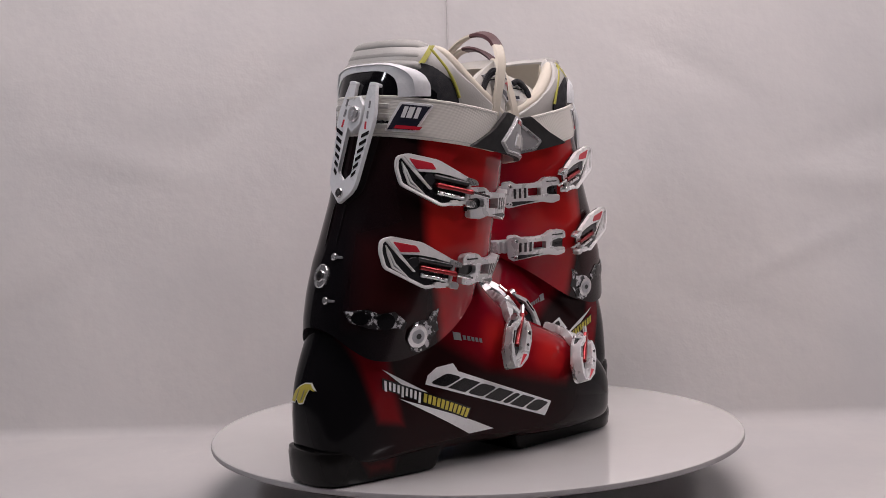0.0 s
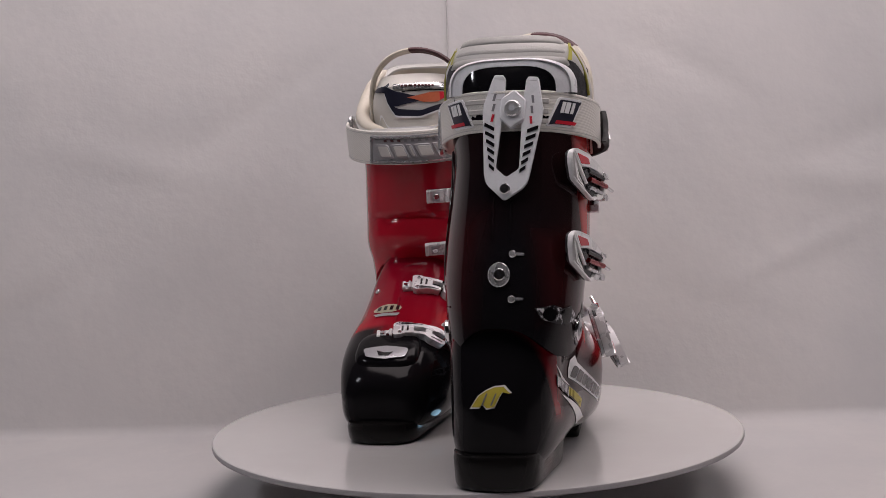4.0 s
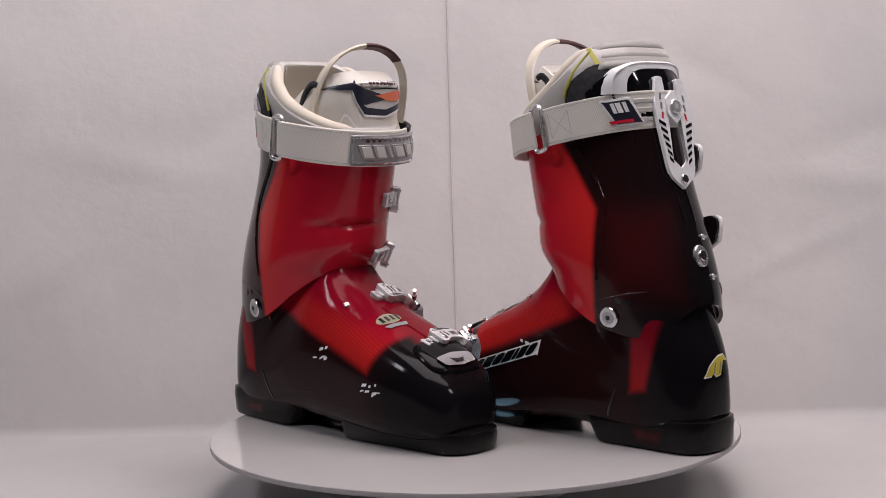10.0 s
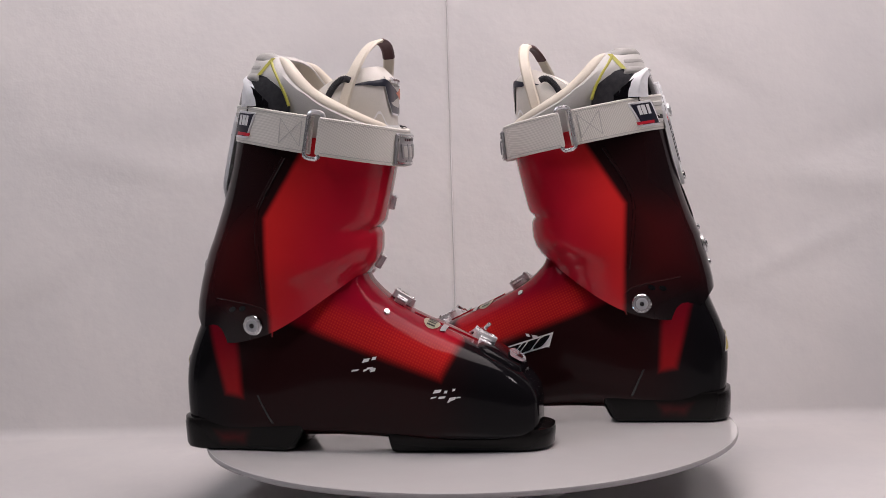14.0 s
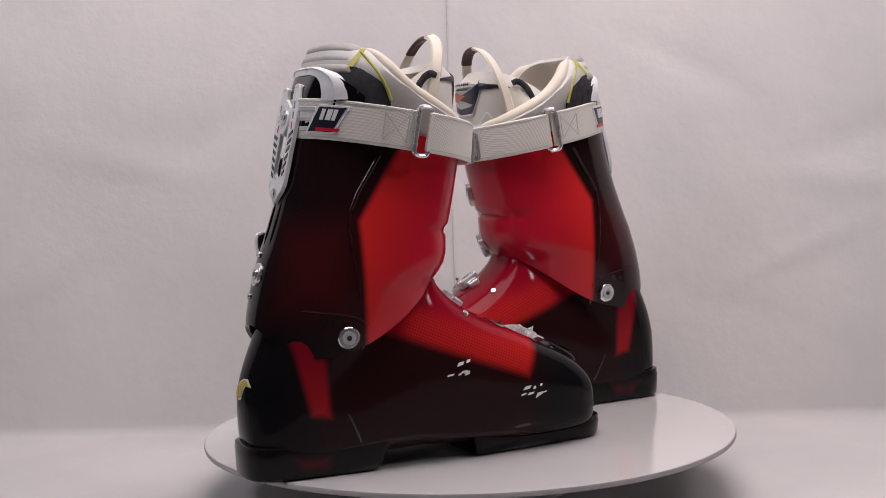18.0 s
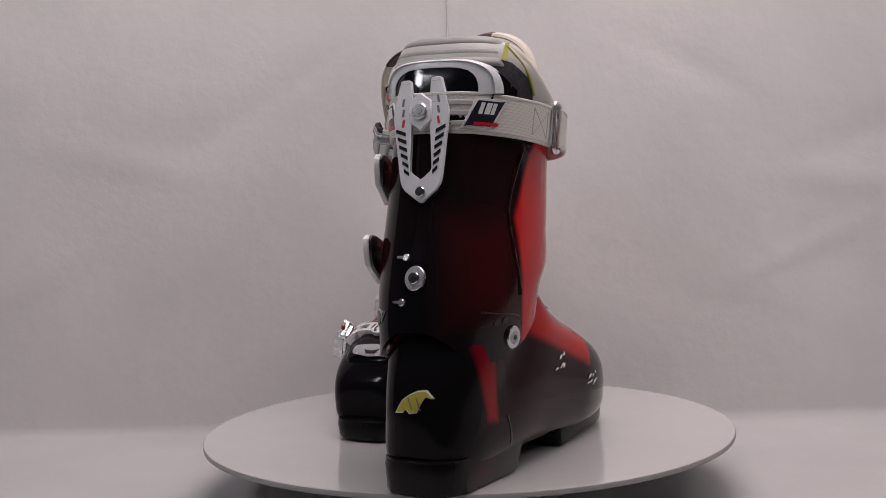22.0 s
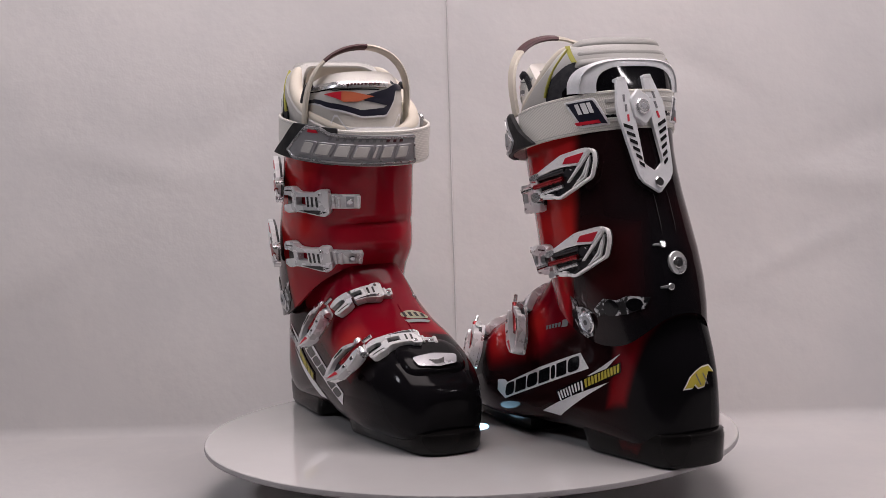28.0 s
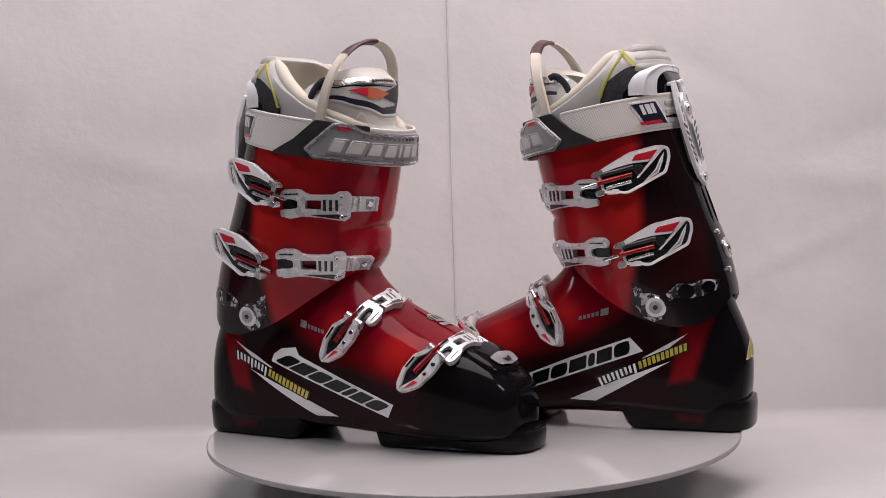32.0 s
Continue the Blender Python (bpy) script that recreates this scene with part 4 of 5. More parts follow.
    swash("tongue_print", under, head, "liner_grey", 0.0010)
    swash("tongue_print", under, over, "navy_print", 0.0014)
    swash("tongue_rim", [(k, z - 0.0017) for k, z in under], under, "pale_plastic", 0.0016)
    swash("tongue_print", [(-0.460, 0.3236), (-0.333, 0.3084), (-0.206, 0.3078), (0.131, 0.3127), (0.300, 0.3153)], [(-0.460, 0.3291), (-0.249, 0.3230), (-0.080, 0.3203), (0.131, 0.3159), (0.300, 0.3155)], "navy_print", 0.0017)
    swash("tongue_print", [(-0.820, 0.3300), (-0.640, 0.3240), (-0.450, 0.3220)], [(-0.820, 0.3308), (-0.640, 0.3290), (-0.450, 0.3290)], "navy_print", 0.0020)
    swash("tongue_print", [(-0.038, 0.3160), (0.173, 0.3112), (0.427, 0.3116), (0.714, 0.3221)], [(-0.038, 0.3162), (0.300, 0.3209), (0.427, 0.3218), (0.714, 0.3227)], "orange_print", 0.0020)
    swash("tongue_print", [(0.469, 0.3137), (0.587, 0.3172), (0.714, 0.3221)], [(0.469, 0.3220), (0.587, 0.3221), (0.714, 0.3227)], "red_print", 0.0022)
    swash("tongue_print", [(-0.122, 0.3217), (0.553, 0.3232), (0.806, 0.3280), (0.900, 0.3337)], [(-0.122, 0.3227), (0.553, 0.3245), (0.806, 0.3293), (0.900, 0.3350)], "black_print", 0.0016)
    swash("tongue_print", [(-0.291, 0.3248), (0.300, 0.3243), (0.722, 0.3274), (0.900, 0.3352)], [(-0.291, 0.3298), (0.300, 0.3305), (0.722, 0.3329), (0.900, 0.3392)], "silver", 0.0014)
    for k in range(9):
        a = -0.14 + 0.06 * k
        swash("print_mark", [(a, 0.3268), (a + 0.04, 0.3266)], [(a, 0.3290), (a + 0.04, 0.3288)], "dark_red_patch", 0.0019)
    band("tongue_trim", lambda f: 0.285 + 0.014 * math.exp(-((f - 0.27) / 0.12) ** 2), lambda f: 0.2875 + 0.014 * math.exp(-((f - 0.27) / 0.12) ** 2), -0.8, 0.0, "white_print", 0.0018)
    band("tongue_trim", lambda f: 0.285 + 0.014 * math.exp(-((f - 0.73) / 0.12) ** 2), lambda f: 0.2875 + 0.014 * math.exp(-((f - 0.73) / 0.12) ** 2), 0.0, 0.8, "white_print", 0.0018)
    # black ribbed edge of the tongue
    for s in (1, -1):
        pts = []
        for x, z in [(0.152, 0.3265), (0.148, 0.3285), (0.144, 0.3275), (0.140, 0.3245), (0.136, 0.3200), (0.133, 0.3145), (0.130, 0.3080), (0.127, 0.3010)]:
            pts.append((x, 0.011 + s * (0.0455 + 0.14 * (0.162 - x)), z))
        pts = [Vector(q) for q in np.stack([np.interp(np.linspace(0, 7, 50), range(8), np.array(pts)[:, k]) for k in range(3)], 1)]
        pts = [Vector(q) for q in blur(np.array([tuple(q) for q in pts]), 4)]
        part("ribbed_edge", tube(pts, lambda f: 0.0030 + 0.0004 * math.sin(f * 150), 10, 0.6), "liner_black", tongue, "black ribbed tongue edge")
    # pull loop
    pts = []
    for i in range(41):
        a = math.pi * i / 40
        y = 0.013 + 0.050 * math.cos(a) * (1 + 0.10 * math.sin(a))
        z = 0.292 + 0.071 * math.sin(a) ** 0.72
        x = 0.148 + 0.021 * math.sin(a) ** 0.8 + 0.006 * boot["side"] * math.cos(a)
        pts.append(Vector((x, y, z)))
    rows = []
    for i, p in enumerate(pts):
        t = (pts[min(40, i + 1)] - pts[max(0, i - 1)]).normalized()
        w = (Vector((1, 0, 0.25)) - t * t.dot(Vector((1, 0, 0.25)))).normalized()
        nn = w.cross(t)
        h = 0.0051
        rows.append([p + w * h + nn * 0.0004, p + w * h * 0.7 + nn * 0.0020, p - w * h * 0.7 + nn * 0.0020, p - w * h + nn * 0.0004, p - w * h * 0.7 - nn * 0.0014, p + w * h * 0.7 - nn * 0.0014])
    loop = part("pull_loop", grid(rows, True, True, True), "liner_cream", liner, "cream webbing pull loop")
    rows2 = []
    for i in range(11, 22):
        r = rows[i]
        c = sum((Vector(v) for v in r), Vector()) / 6
        rows2.append([c + (Vector(v) - c) * 1.09 for v in r])
    part("loop_patch", grid(rows2, True, True, True), "dark_red_patch", loop, "dark red top patch")
    # rolled front collar wings
    for s in (1, -1):
        pts = [cuff_at(s * radians(d), rim(s * radians(d)) - 0.0022, -0.0050) for d in range(14, 124, 4)]
        part("collar_roll", tube(pts, lambda f: 0.0008 + 0.0060 * (1 - abs(2 * f - 1) ** 5), 12), "liner_cream", liner, "cream rolled collar edge")


def strap_z(phi):
    """Middle height of the power strap: lower in front than behind."""
    x = cuff_at(phi, 0.28).x
    return 0.2935 - 0.0275 * ((x - 0.04) / 0.15) ** 1.2 if x > 0.04 else 0.2935


def strap_bend(d0, d1, off, n=40, dz=0.0):
    pts, nor = [], []
    for i in range(n):
        phi = radians(d0 + (d1 - d0) * i / (n - 1))
        z = strap_z(phi) + dz
        nn = cuff_normal(phi, z)
        nn = Vector((nn.x, nn.y, nn.z * 0.4)).normalized()
        pts.append(cuff_at(phi, z, off + (0.007 * abs(math.sin(phi)) ** 1.5 * min(1.0, max(0.0, (math.cos(phi) + 0.75) / 0.6)))))
        nor.append(nn)
    return Bend(pts, nor)


BARS = ((0.055, 0.175), (0.190, 0.328), (0.343, 0.473), (0.488, 0.622), (0.637, 0.687), (0.702, 0.818), (0.833, 0.950))


def add_strap(boot):
    h = 0.0165
    # rear length with the two badges
    b = strap_bend(277, 74, 0.0, 50)
    rear = part("power_strap", b.apply(prism([(0, -h), (b.s[-1], -h), (b.s[-1], h), (0, h)], 0.0, 0.0028, 0.0006), 0.005), "strap_weave", boot, "pale silver-grey woven power strap round the cuff")
    for v in (-h * 0.86, h * 0.86):
        part("stitch_line", b.apply(prism([(0.004, v - 0.0003), (b.s[-1] - 0.004, v - 0.0003), (b.s[-1] - 0.004, v + 0.0003), (0.004, v + 0.0003)], 0.0026, 0.0031, 0.0), 0.006), "liner_grey", rear)
    for x0, y0, x1, y1 in ((0.010, -0.011, 0.030, 0.011), (0.010, 0.011, 0.030, -0.011), (0.010, -0.011, 0.010, 0.011), (0.030, -0.011, 0.030, 0.011)):
        w = 0.0004
        q = [(x0 - w, y0), (x0 + w, y0), (x1 + w, y1), (x1 - w, y1)]
        part("stitch_line", b.apply(prism(q if y1 > y0 else q[::-1], 0.0026, 0.0031, 0.0), 0.006), "liner_grey", rear)
    mid = min(range(len(b.p)), key=lambda i: b.p[i].x + 0.02 * abs(b.p[i].y - 0.006))
    mid = b.s[mid]
    for k in range(3):
        v = -0.008 + 0.008 * k
        part("strap_rib", b.apply(prism([(mid - 0.034, v - 0.0022), (mid + 0.034, v - 0.0022), (mid + 0.034, v + 0.0022), (mid - 0.034, v + 0.0022)], 0.002, 0.0036, 0.0008), 0.005), "liner_grey", rear)
    for s in (1, -1):
        c = mid + 0.003 + s * 0.050
        q = [(c - 0.0225, -0.0120), (c + 0.0025, -0.0120), (c + 0.0145, 0.0120), (c - 0.0110, 0.0120)]
        if s < 0:
            q = [(2 * c - u, v) for u, v in q][::-1]
        badge = part("badge", b.apply(prism(rounded(q, 0.002, 2), 0.0024, 0.0036, 0.0003), 0.005), "white_print", rear, "dark badge with white and red marks")
        part("badge_field", b.apply(prism(inset(rounded(q, 0.002, 2), 0.002), 0.0034, 0.0040, 0.0), 0.005), "navy_print", badge)
        for du, w in ((-0.0046, 0.0019), (0.0, 0.0026), (0.0050, 0.0019)):
            part("badge_mark", b.apply(prism([(c - s * 0.0035 + du - w, -0.0005), (c - s * 0.0035 + du + w * 0.6, -0.0005), (c - s * 0.0010 + du + w * 0.6, 0.0085), (c - s * 0.0010 + du - w, 0.0085)], 0.0038, 0.0044, 0.0), 0.005), "white_print", badge)
        part("badge_bar", b.apply(prism([(c - s * 0.004 - 0.0105, -0.0095), (c - s * 0.004 + 0.0090, -0.0095), (c - s * 0.0025 + 0.0095, -0.0068), (c - s * 0.0025 - 0.0105, -0.0068)], 0.0038, 0.0044, 0.0), 0.005), "red_print", badge)
    # metal ring on the inner side
    ph = radians(-82)
    c0 = cuff_at(ph, strap_z(ph), 0.012)
    t = Vector((1, 0.05, -0.18)).normalized()
    up = Vector((0.18, 0, 1)).normalized()
    pts = []
    for u, v in rounded([(-0.0065, -0.020), (0.0065, -0.020), (0.0065, 0.020), (-0.0065, 0.020)], 0.005, 4):
        pts.append(c0 + t * u + up * v)
    part("strap_ring", tube(pts, 0.0021, 8, closed=True, up=(0, 1, 0)), "silver", boot, "silver metal strap ring")
    # front length, folded back at the ring
    f = strap_bend(-80, 52, 0.0050)
    L = f.s[-1]
    front = part("strap_front", f.apply(prism(rounded([(0, -h), (L, -h), (L, h), (0, h)], 0.002, 2), 0.0, 0.0030, 0.0008), 0.005), "strap_weave", boot, "woven front part of the power strap")
    for v in (-h * 0.84, h * 0.84):
        part("stitch_line", f.apply(prism([(0.004, v - 0.0003), (L - 0.004, v - 0.0003), (L - 0.004, v + 0.0003), (0.004, v + 0.0003)], 0.0028, 0.0033, 0.0), 0.006), "liner_grey", front)
    # black tab on the outer side
    g = strap_bend(phi_of(0.102, 0.278), 34, 0.0050)
    G = g.s[-1]
    part("strap_tab", g.apply(prism(rounded([(0.002, -h * 1.02), (G, -h * 1.05), (G, h * 1.05), (0.041, h * 1.05), (0.024, -h * 0.1)], 0.002, 2), 0.0, 0.0042, 0.0008), 0.005), "rubber_black", front, "black plastic end tab")
    # silver plaque in front with embossed bars
    k = strap_bend(76, -23, 0.0078)
    K = k.s[-1]
    out = rounded([(0.010, -h * 1.02), (K, -h * 0.95), (K, h * 0.74), (0.050, h * 0.76), (0.042, h * 1.02), (0.024, h * 1.02), (0.0, -h * 0.55)], 0.002, 2)
    plaque = part("plaque", k.apply(prism(out, 0.0, 0.0026, 0.0008), 0.005), "plaque_silver", front, "silver-grey embossed plaque")
    part("plaque_mark", k.apply(prism([(0.028, h * 0.66), (0.040, h * 0.66), (0.036, h * 0.92), (0.029, h * 0.92)], 0.0022, 0.0034, 0.0002), 0.005), "red_print", plaque)
    part("plaque_rim", k.apply(ring_prism(inset(out, 0.0016), inset(out, 0.0032), 0.0020, 0.0036), 0.005), "silver", plaque)
    for b0, b1 in BARS:
        u, w = 0.014 + b0 * (K - 0.020), (b1 - b0) * (K - 0.020)
        part("bar", k.apply(prism(rounded([(u, -h * 0.62), (u + w, -h * 0.62), (u + w + 0.006, h * 0.22), (u + 0.006, h * 0.22)], 0.0018, 2), 0.0022, 0.0038, 0.0008), 0.005), "plaque_silver", plaque)
        part("bar_face", k.apply(prism(rounded([(u + 0.0022, -h * 0.50), (u + w - 0.0014, -h * 0.50), (u + w + 0.0022, h * 0.10), (u + 0.0064, h * 0.10)], 0.0010, 2), 0.0034, 0.0042, 0.0003), 0.005), "liner_grey", plaque)
    for i in range(11):
        u = 0.050 + i * (K - 0.062) / 11
        part("small_bar", k.apply(prism([(u, h * 0.36), (u + 0.0030, h * 0.36), (u + 0.0036, h * 0.50), (u + 0.0006, h * 0.50)], 0.0022, 0.0031, 0.0), 0.005), "grey_print" if i < 8 else "dark_red_patch", plaque)
    part("plaque_line", k.apply(prism([(0.014, -h * 0.86), (K - 0.006, -h * 0.82), (K - 0.006, -h * 0.74), (0.014, -h * 0.78)], 0.0022, 0.0030, 0.0), 0.005), "grey_print", plaque)
    part("plaque_line", k.apply(prism([(0.048, h * 0.58), (K - 0.006, h * 0.57), (K - 0.006, h * 0.61), (0.048, h * 0.62)], 0.0022, 0.0030, 0.0), 0.005), "dark_red_patch", plaque)


def letter_bars(sign, a, b, c, d, view, first):
    """Seven black slanted bars of uneven width, leaning the way the sticker reads."""
    lean = 0.035 if first else -0.035
    for i, (k0, k1) in enumerate(BARS):
        if not first:
            k0, k1 = 1 - k1, 1 - k0
        q0, q1 = slanted(a, b, c, d, k0 - lean, k1 - lean, 0.12, 0.5), slanted(a, b, c, d, k0 + lean, k1 + lean, 0.5, 0.88)
        part("dark_bar", decal(rounded([q0[0], q0[1], q1[2], q1[3]], (0.0038, 0.0008)[i % 2], 2), view, 0.0010), "black_print", sign)


def add_side_prints(boot, low, cuff):
    # big white sticker with dark bars, outer side
    a, b, c, d = (0.0715, 0.0745), (0.1975, 0.0310), (0.2040, 0.0430), (0.0835, 0.0868)
    first = boot["side"] < 0
    outline = [a, b, c, (0.140, 0.0675), (0.104, 0.0815), (0.100, 0.0885), d, (0.0745, 0.0815)] if first else [a, b, (0.2085, 0.0380), (0.2060, 0.0480), (0.194, 0.0495), (0.190, 0.0475), (0.140, 0.0675), d]
    sign = part("bar_sticker", decal(outline, "outer", 0.0006), "white_print", low, "white sticker with black slanted bars")
    letter_bars(sign, a, b, c, d, "outer", first)
    # arrow-shaped stickers
    flash = part("flash_sticker", decal([(0.030, 0.092), (0.060, 0.068), (0.073, 0.068)], "outer", 0.0006), "white_print", low, "white flash sticker with yellow and black bars")
    part("flash_lower", decal([(0.046, 0.066), (0.110, 0.042), (0.143, 0.0275), (0.118, 0.0265)], "outer", 0.0006), "white_print", flash)
    q = ((0.030, 0.076), (0.112, 0.0405), (0.116, 0.0495), (0.030, 0.0850))
    part("flash_bar", decal(slanted(*q, 0.0, 1.0, 0.0, 1.0), "outer", 0.0009), "black_print", flash)
    if not first:
        q = (q[1], q[0], q[3], q[2])
    for i in range(9):
        part("dark_bar", decal(slanted(*q, 0.02 + i * 0.048, 0.046 + i * 0.048, 0.12 if i % 4 else -0.1, 0.85), "outer", 0.0012), "white_print", flash)
    for i in range(11):
        part("dark_bar", decal(slanted(*q, 0.46 + i * 0.049, 0.495 + i * 0.049, 0.12, 0.88), "outer", 0.0012), "yellow_print", flash)
    # small mark over the instep side
    q = ((0.104, 0.1075), (0.132, 0.1010), (0.132, 0.1068), (0.104, 0.1140))
    mark = part("small_mark", decal(slanted(*q, 0.0, 0.26), "outer", 0.0007, 0.003), "plaque_silver", low, "small silver mark")
    for i in range(5):
        part("mark_bar", decal(slanted(*q, 0.32 + 0.14 * i, 0.42 + 0.14 * i, 0.15, 0.75), "outer", 0.0007, 0.003), "grey_print", mark)
    # speckled field round the outer pivot
    rng = random.Random(5)
    front = [(0.0500, 0.1060), (0.058, 0.1035), (0.067, 0.1070), (0.0715, 0.1150), (0.0775, 0.1200), (0.0750, 0.1290), (0.0775, 0.1380), (0.069, 0.1345), (0.066, 0.1290), (0.060, 0.1300), (0.052, 0.1275), (0.0465, 0.1180)]
    rear = [(0.003, 0.1405), (0.005, 0.1315), (0.016, 0.1265), (0.024, 0.1250), (0.036, 0.1255), (0.043, 0.1225), (0.046, 0.1290), (0.036, 0.1385), (0.024, 0.1375), (0.016, 0.1415)]
    field = part("pivot_print", decal(front, "outer", 0.0006, 0.004), "splash_print", cuff, "black and silver splashed print round the pivot")
    part("pivot_print", decal(rear, "outer", 0.0006, 0.004), "splash_print", cuff, "black and silver splashed print beside the pivot")
    for u, v, r in ((0.0115, 0.1345, 0.0052), (0.0290, 0.1310, 0.0068)):
        part("black_disc", decal(disc_outline(u, v, r, n=18), "outer", 0.0010, 0.004), "gloss_black", field)
    part("slit", decal([(0.0700, 0.026), (0.0722, 0.026), (0.0600, 0.052), (0.0582, 0.052)], "inner", 0.0005), "black_print", low)
    if boot["side"] < 0:
        a, b, c, d = (0.147, 0.0750), (0.236, 0.0480), (0.232, 0.0605), (0.143, 0.0885)
        sign = part("bar_sticker", decal([a, b, c, d], "inner", 0.0006), "white_print", low, "white sticker with black slanted bars")
        letter_bars(sign, a, b, c, d, "inner", False)
    # shards on the inner side
    for cx, cz, n, w in ((0.158, 0.081, 7, 0.010), (0.231, 0.054, 8, 0.013)):
        for i in range(n):
            u, v = cx + rng.uniform(-w, w), cz + rng.uniform(-0.006, 0.006)
            l, hh, sl = rng.uniform(0.0015, 0.0042), rng.uniform(0.0004, 0.0011), rng.uniform(0.1, 0.5)
            part("shard_print", decal([(u - l, v - hh - l * sl), (u + l * 0.6, v - hh), (u + l, v + hh + l * sl * 0.5), (u - l * 0.5, v + hh)], "inner", 0.0007, 0.004), "white_print", low)
    # yellow wing emblem on the heel
    wing = [(-0.015, 0.066), (-0.008, 0.0665), (-0.006, 0.069), (-0.003, 0.066), (0.003, 0.067), (0.006, 0.073), (0.009, 0.078), (0.015, 0.0765), (0.010, 0.082), (0.003, 0.0815), (-0.003, 0.079), (-0.009, 0.075)]
    if boot["side"] > 0:
        wing = [(-x, z) for x, z in wing][::-1]
    edge_ = part("heel_emblem", decal([(x * 1.10, 0.074 + (z - 0.074) * 1.16) for x, z in wing], "back", 0.0006, 0.004), "white_print", low, "yellow wing emblem with a pale edge on the heel")
    part("emblem_field", decal(wing, "back", 0.0011, 0.004), "yellow_print", edge_)
    for x in (-0.007, 0.000):
        part("emblem_line", decal([(x, 0.068), (x + 0.0012, 0.068), (x + 0.005, 0.077), (x + 0.0038, 0.077)], "back", 0.0015, 0.004), "grey_print", edge_)
    # oval badge on the instep and silver plate on the toe
    stick = part("oval_badge", decal([(0.213 + 0.007 * math.cos(t), -0.012 + 0.014 * math.sin(t)) for t in [2 * math.pi * j / 16 for j in range(16)]], "top", 0.0008, 0.004), "gold_print", low, "gold and white oval badge")
    part("badge_band", decal([(0.2215, -0.024), (0.2260, -0.021), (0.2260, 0.000), (0.2215, 0.002)], "top", 0.0011, 0.004), "plaque_silver", stick)
    for y in (-0.0215, -0.0155, -0.0095, -0.0035):
        part("badge_bar", decal([(0.2095, y), (0.2165, y), (0.2165, y + 0.0032), (0.2095, y + 0.0032)], "top", 0.0012, 0.004), "black_print", stick)
    rows = []
    for sc, off in ((1.0, -0.0006), (0.95, 0.0018), (0.86, 0.0034), (0.6, 0.0040), (0.3, 0.0042), (0.02, 0.0042)):
        row = []
        for j in range(40):
            t = 2 * math.pi * j / 40
            c, sn = math.cos(t), math.sin(t)
            row.append(onto((0.274 + 0.021 * sc * math.copysign(abs(c) ** 0.6, c), 0.002 + 0.031 * sc * math.copysign(abs(sn) ** 0.6, sn), 0.3), (0, 0, -1), off)[0])
        rows.append(row)
    part("raised_pad", grid(rows), "shell_lower_%s" % ("left" if boot["side"] > 0 else "right"), low, "glossy black raised pad on the toe", 60)
    toe = part("toe_plate", decal(rounded([(0.280, -0.019), (0.289, -0.015), (0.291, 0.003), (0.288, 0.021), (0.279, 0.023), (0.277, 0.002)], 0.003, 3), "top", 0.0058, 0.003), "toe_silver", low, "silver plate on the toe")
    part("plate_mark", decal([(0.283, -0.006), (0.288, -0.003), (0.288, 0.006), (0.284, 0.010), (0.285, 0.002)], "top", 0.0062, 0.003), "black_print", toe)
    for x, y in ((0.176, -0.030),):
        p, n = onto((x, y, 0.152), (0, 0, -1), 0)
        part("rivet", placed(prism(disc_outline(0, 0, 0.0030, n=16), -0.001, 0.0018, 0.0006), p, (1, 0, 0), n), "silver", low)


# ---- setting ----


def sheet(name, pts_rows, material, kind, label):
    bm = grid(pts_rows, False)
    me = bpy.data.meshes.new(name)
    bm.to_mesh(me)
    bm.free()
    me.materials.append(MATS[material])
    me.polygons.foreach_set("use_smooth", [True] * len(me.polygons))
    me.set_sharp_from_angle(angle=radians(40))
    ob = new(name, me)
    return tagged(ob, label, kind=kind)


FLOOR_Z = -0.057 * SIZE
BACK_Y = 0.275 * SIZE
TABLE_FRONT = 0.60


def wrinkle(x, z):
    w = 0.016 * noise.noise((x * 2.1, z * 1.6, 1.7)) + 0.0065 * noise.noise((x * 6, z * 3.5, 4.2)) + 0.0014 * noise.noise((x * 13 + z * 6, z * 11, 7.7))
    for cx, cz, slope, depth, width in ((0.37, 0.130, 0.40, -0.0020, 0.009), (0.47, 0.26, 0.30, 0.0026, 0.020), (0.42, 0.20, -0.15, -0.0022, 0.016), (-0.45, 0.10, 0.5, 0.0022, 0.020),
                                        (-0.36, 0.24, -0.25, -0.0020, 0.018), (-0.22, 0.30, 0.6, 0.0016, 0.016), (0.24, 0.33, -0.5, 0.0018, 0.018), (0.30, 0.06, -0.3, 0.0016, 0.014)):
        d = (z - cz) - slope * (x - cx)
        w += 1.2 * depth * math.exp(-(d / width) ** 2) * math.exp(-((x - cx) / 0.09) ** 2)
    return w


def sweep(x, s):
    """Cloth that lies on the table, then rises in a soft bend and hangs slightly back; s runs along it."""
    r = 0.013
    bend_at = BACK_Y - r + TABLE_FRONT
    if s < bend_at:
        return Vector((x, s - TABLE_FRONT, FLOOR_Z + 0.0008 * noise.noise((x * 4, s * 4, 2.0))))
    a = min((s - bend_at) / r, radians(84))
    y, z = BACK_Y - r + r * math.sin(a), FLOOR_Z + r * (1 - math.cos(a))
    rest = max(0.0, s - bend_at - r * radians(84))
    y, z = y + rest * math.cos(radians(84)), z + rest * math.sin(radians(84))
    k = min(1.0, rest / 0.15)
    return Vector((x, y + wrinkle(x, z) * k, z))


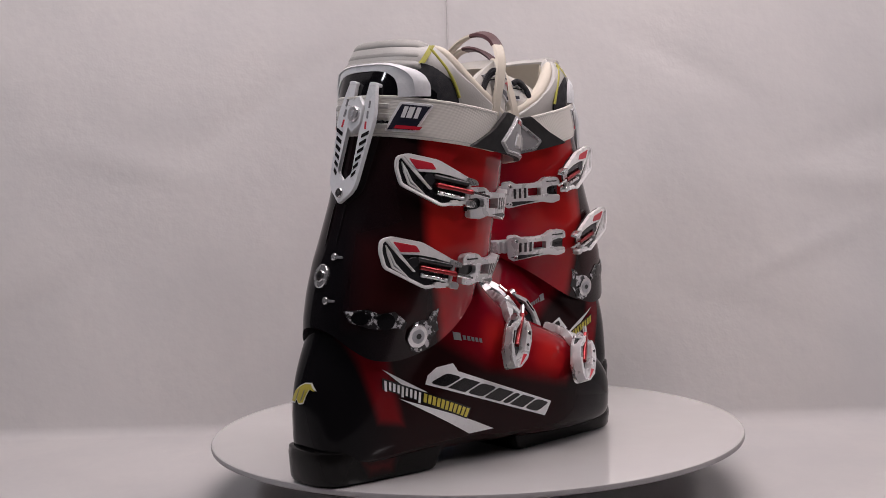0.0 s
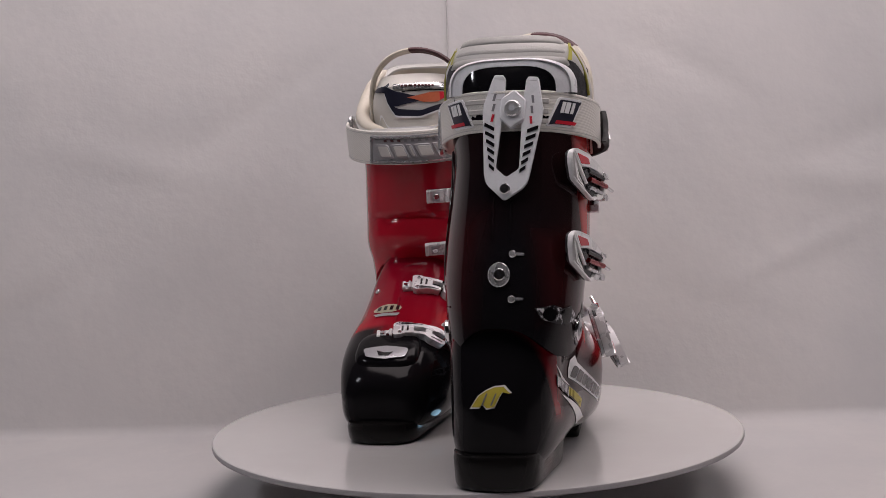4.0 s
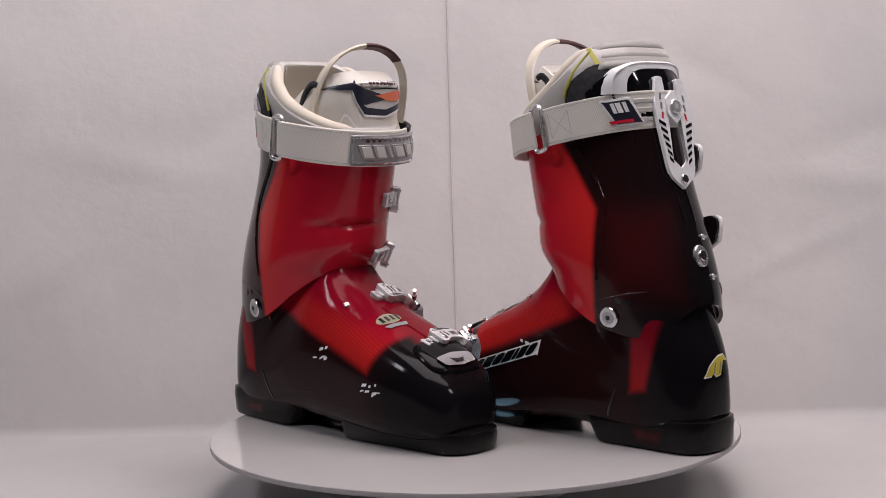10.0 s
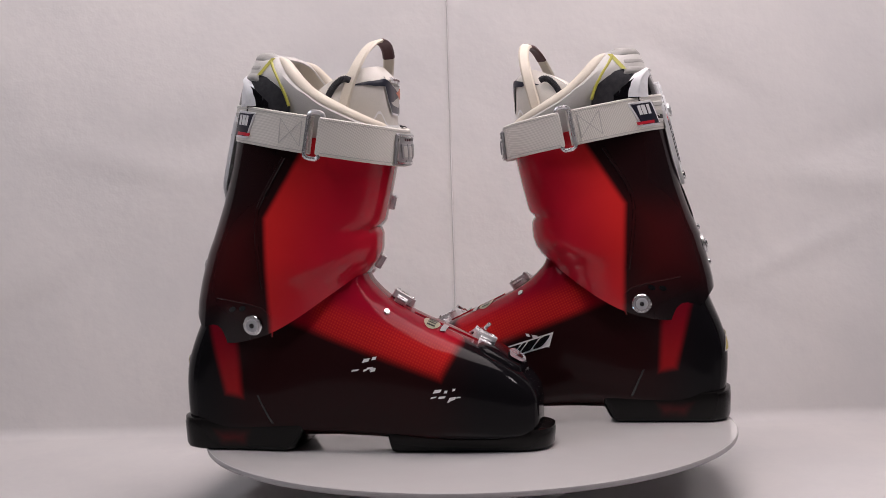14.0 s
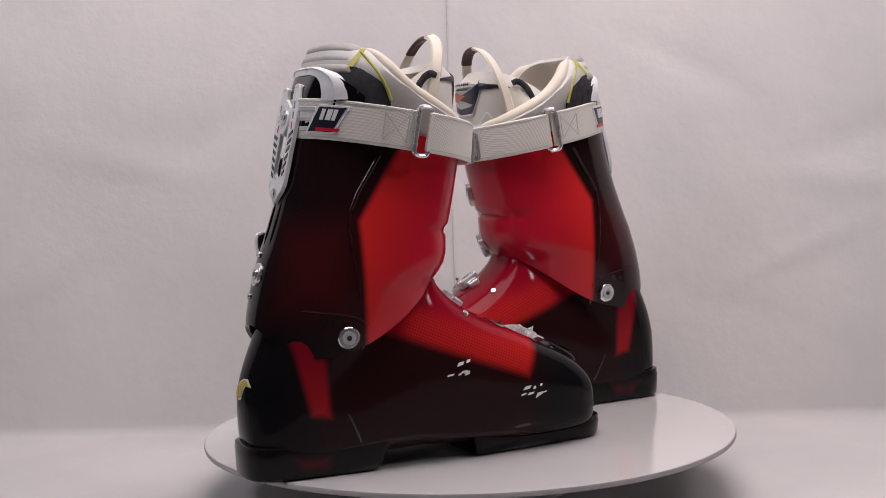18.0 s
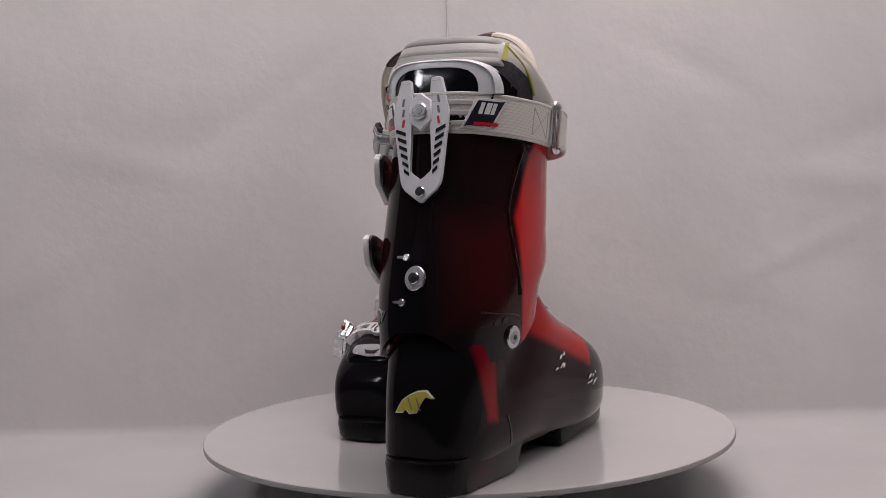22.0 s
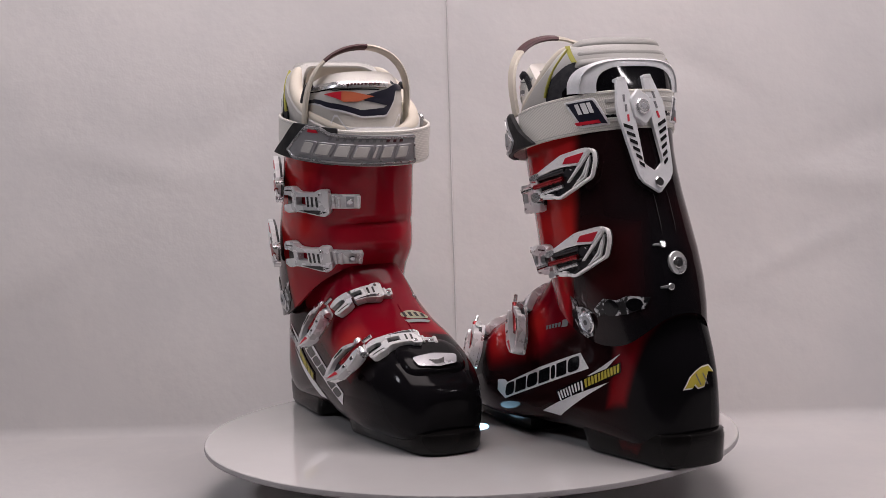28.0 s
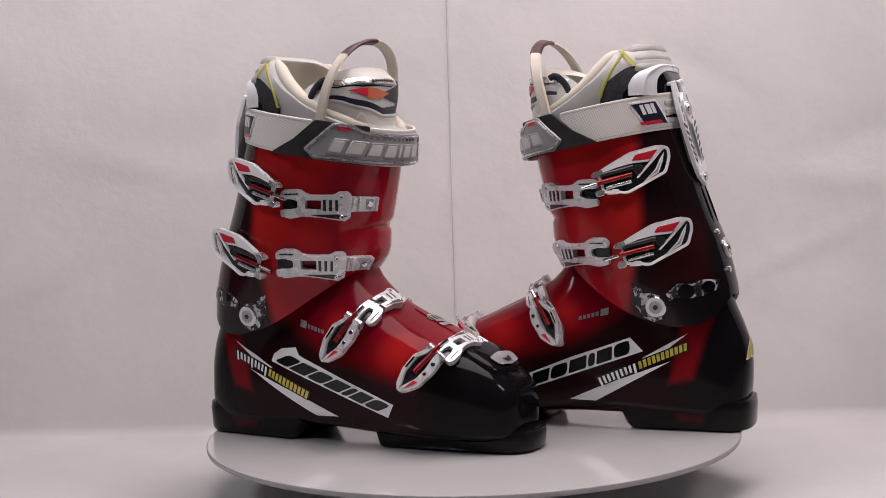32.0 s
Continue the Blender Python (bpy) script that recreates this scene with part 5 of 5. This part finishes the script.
def build_setting():
    r = 0.013
    e = BACK_Y - r + TABLE_FRONT
    ss = list(np.linspace(0, e, 40)) + list(np.linspace(e, e + r * 1.47, 9))[1:] + list(np.linspace(e + r * 1.47, e + 1.7, 180))[1:]
    seam = -0.0148
    xs = np.concatenate([np.linspace(-1.3, -0.8, 8), np.linspace(-0.8, 0.8, 240)[1:], np.linspace(0.8, 1.3, 8)[1:]])
    cloth = sheet("backdrop", [[sweep(x, s) for x in xs] for s in ss], "cloth_white", "structure", "white cloth lying on the table and hung as a backdrop")
    # narrow sewn seam down the hanging part
    bm = bmesh.new()
    rows = []
    for s in ss[44:]:
        p = sweep(seam, s)
        w = 0.0006 + 0.0002 * noise.noise((0, s * 9, 0))
        rows.append([p + Vector((-w, -0.0008, 0)), p + Vector((0, -0.0022, 0)), p + Vector((w, -0.0008, 0))])
    grid(rows, False, bm=bm)
    me = bpy.data.meshes.new("seam")
    bm.to_mesh(me)
    bm.free()
    me.materials.append(MATS["seam_thread"])
    ob = new("seam", me)
    ob.parent = cloth


def plain_mesh(name, bm, material, parent=None):
    me = bpy.data.meshes.new(name)
    for v in bm.verts:
        v.co = v.co * SIZE
    bmesh.ops.recalc_face_normals(bm, faces=bm.faces)
    bm.to_mesh(me)
    bm.free()
    me.materials.append(MATS[material])
    me.polygons.foreach_set("use_smooth", [True] * len(me.polygons))
    me.set_sharp_from_angle(angle=radians(30))
    ob = new(name, me)
    ob.parent = parent
    return ob


def build_turntable():
    table = new("turntable")
    tagged(table, "round milky white turntable plate with a glowing centre", "turntable")
    n = 160
    rows = []
    for r, z in ((0.0005, 0.0), (0.2487, 0.0), (0.2494, -0.0004), (0.2497, -0.0012), (0.2497, -0.0036), (0.2494, -0.0046), (0.2484, -0.0050), (0.0005, -0.0050)):
        rows.append([(r * math.cos(2 * math.pi * i / n) + 0.0038, r * math.sin(2 * math.pi * i / n) - 0.0015, z) for i in range(n)])
    plain_mesh("plate", grid(rows[:2]), "disc_acrylic", table)
    plain_mesh("rim", grid(rows[1:]), "disc_rim", table)
    plain_mesh("centre_light", prism(disc_outline(0, 0, 0.0150, n=40), -0.0005, 0.0008, 0.0003), "led_glow", table)
    base = grid([[(r * math.cos(2 * math.pi * i / 48), r * math.sin(2 * math.pi * i / 48), z) for i in range(48)] for r, z in ((0.09, -0.057), (0.095, -0.055), (0.085, -0.012), (0.06, -0.0055))], True, True, True)
    plain_mesh("base", base, "white_plastic", table)
    return table


def build_room():
    """Unseen plain walls and ceiling, added to close the studio round the cloth and behind the camera; their dark grey
    keeps reflections on the boots dark.
    """
    for name, lo, hi in (("wall_left", (-2.35, -2.55, FLOOR_Z), (-2.22, 2.1, 2.2)), ("wall_right", (2.22, -2.55, FLOOR_Z), (2.35, 2.1, 2.2)),
                         ("wall_front", (-2.22, -2.55, FLOOR_Z), (2.22, -2.42, 2.2)), ("wall_back", (-2.22, 1.97, FLOOR_Z), (2.22, 2.1, 2.2)),
                         ("ceiling", (-2.35, -2.55, 2.2), (2.35, 2.1, 2.3)), ("floor", (-2.35, -2.55, FLOOR_Z - 0.12), (2.35, 2.1, FLOOR_Z - 0.006))):
        bm = bmesh.new()
        bmesh.ops.create_cube(bm, size=1.0)
        for v in bm.verts:
            v.co = Vector([lo[i] if v.co[i] < 0 else hi[i] for i in range(3)])
        me = bpy.data.meshes.new(name)
        bm.to_mesh(me)
        bm.free()
        me.materials.append(MATS["plaster"])
        tagged(new(name, me), "added unseen dark grey plastered " + name.split("_")[0] + " of the studio", kind="structure")


build_setting()
build_room()
TABLE = build_turntable()
BOOT_R = build_boot(-1, "glossy red and black ski boot, extra white sticker on inner side")
BOOT_L = build_boot(1, "glossy red and black ski boot standing on a white turntable")
PLACE_R = pose(-0.1227 * SIZE, -0.1949 * SIZE, 0.0004, 0, 0, 41.07)
PLACE_L = pose(0.1210 * SIZE, 0.2121 * SIZE, 0.0004, 0, 0, 223.12)


def motions():
    times = [0.5 * i for i in range(65)]
    for thing, place in ((TABLE, Matrix.Identity(4)), (BOOT_R, PLACE_R), (BOOT_L, PLACE_L)):
        walk(thing, [(t, Matrix.Rotation(turn_at(t), 4, "Z") @ place) for t in times])


motions()
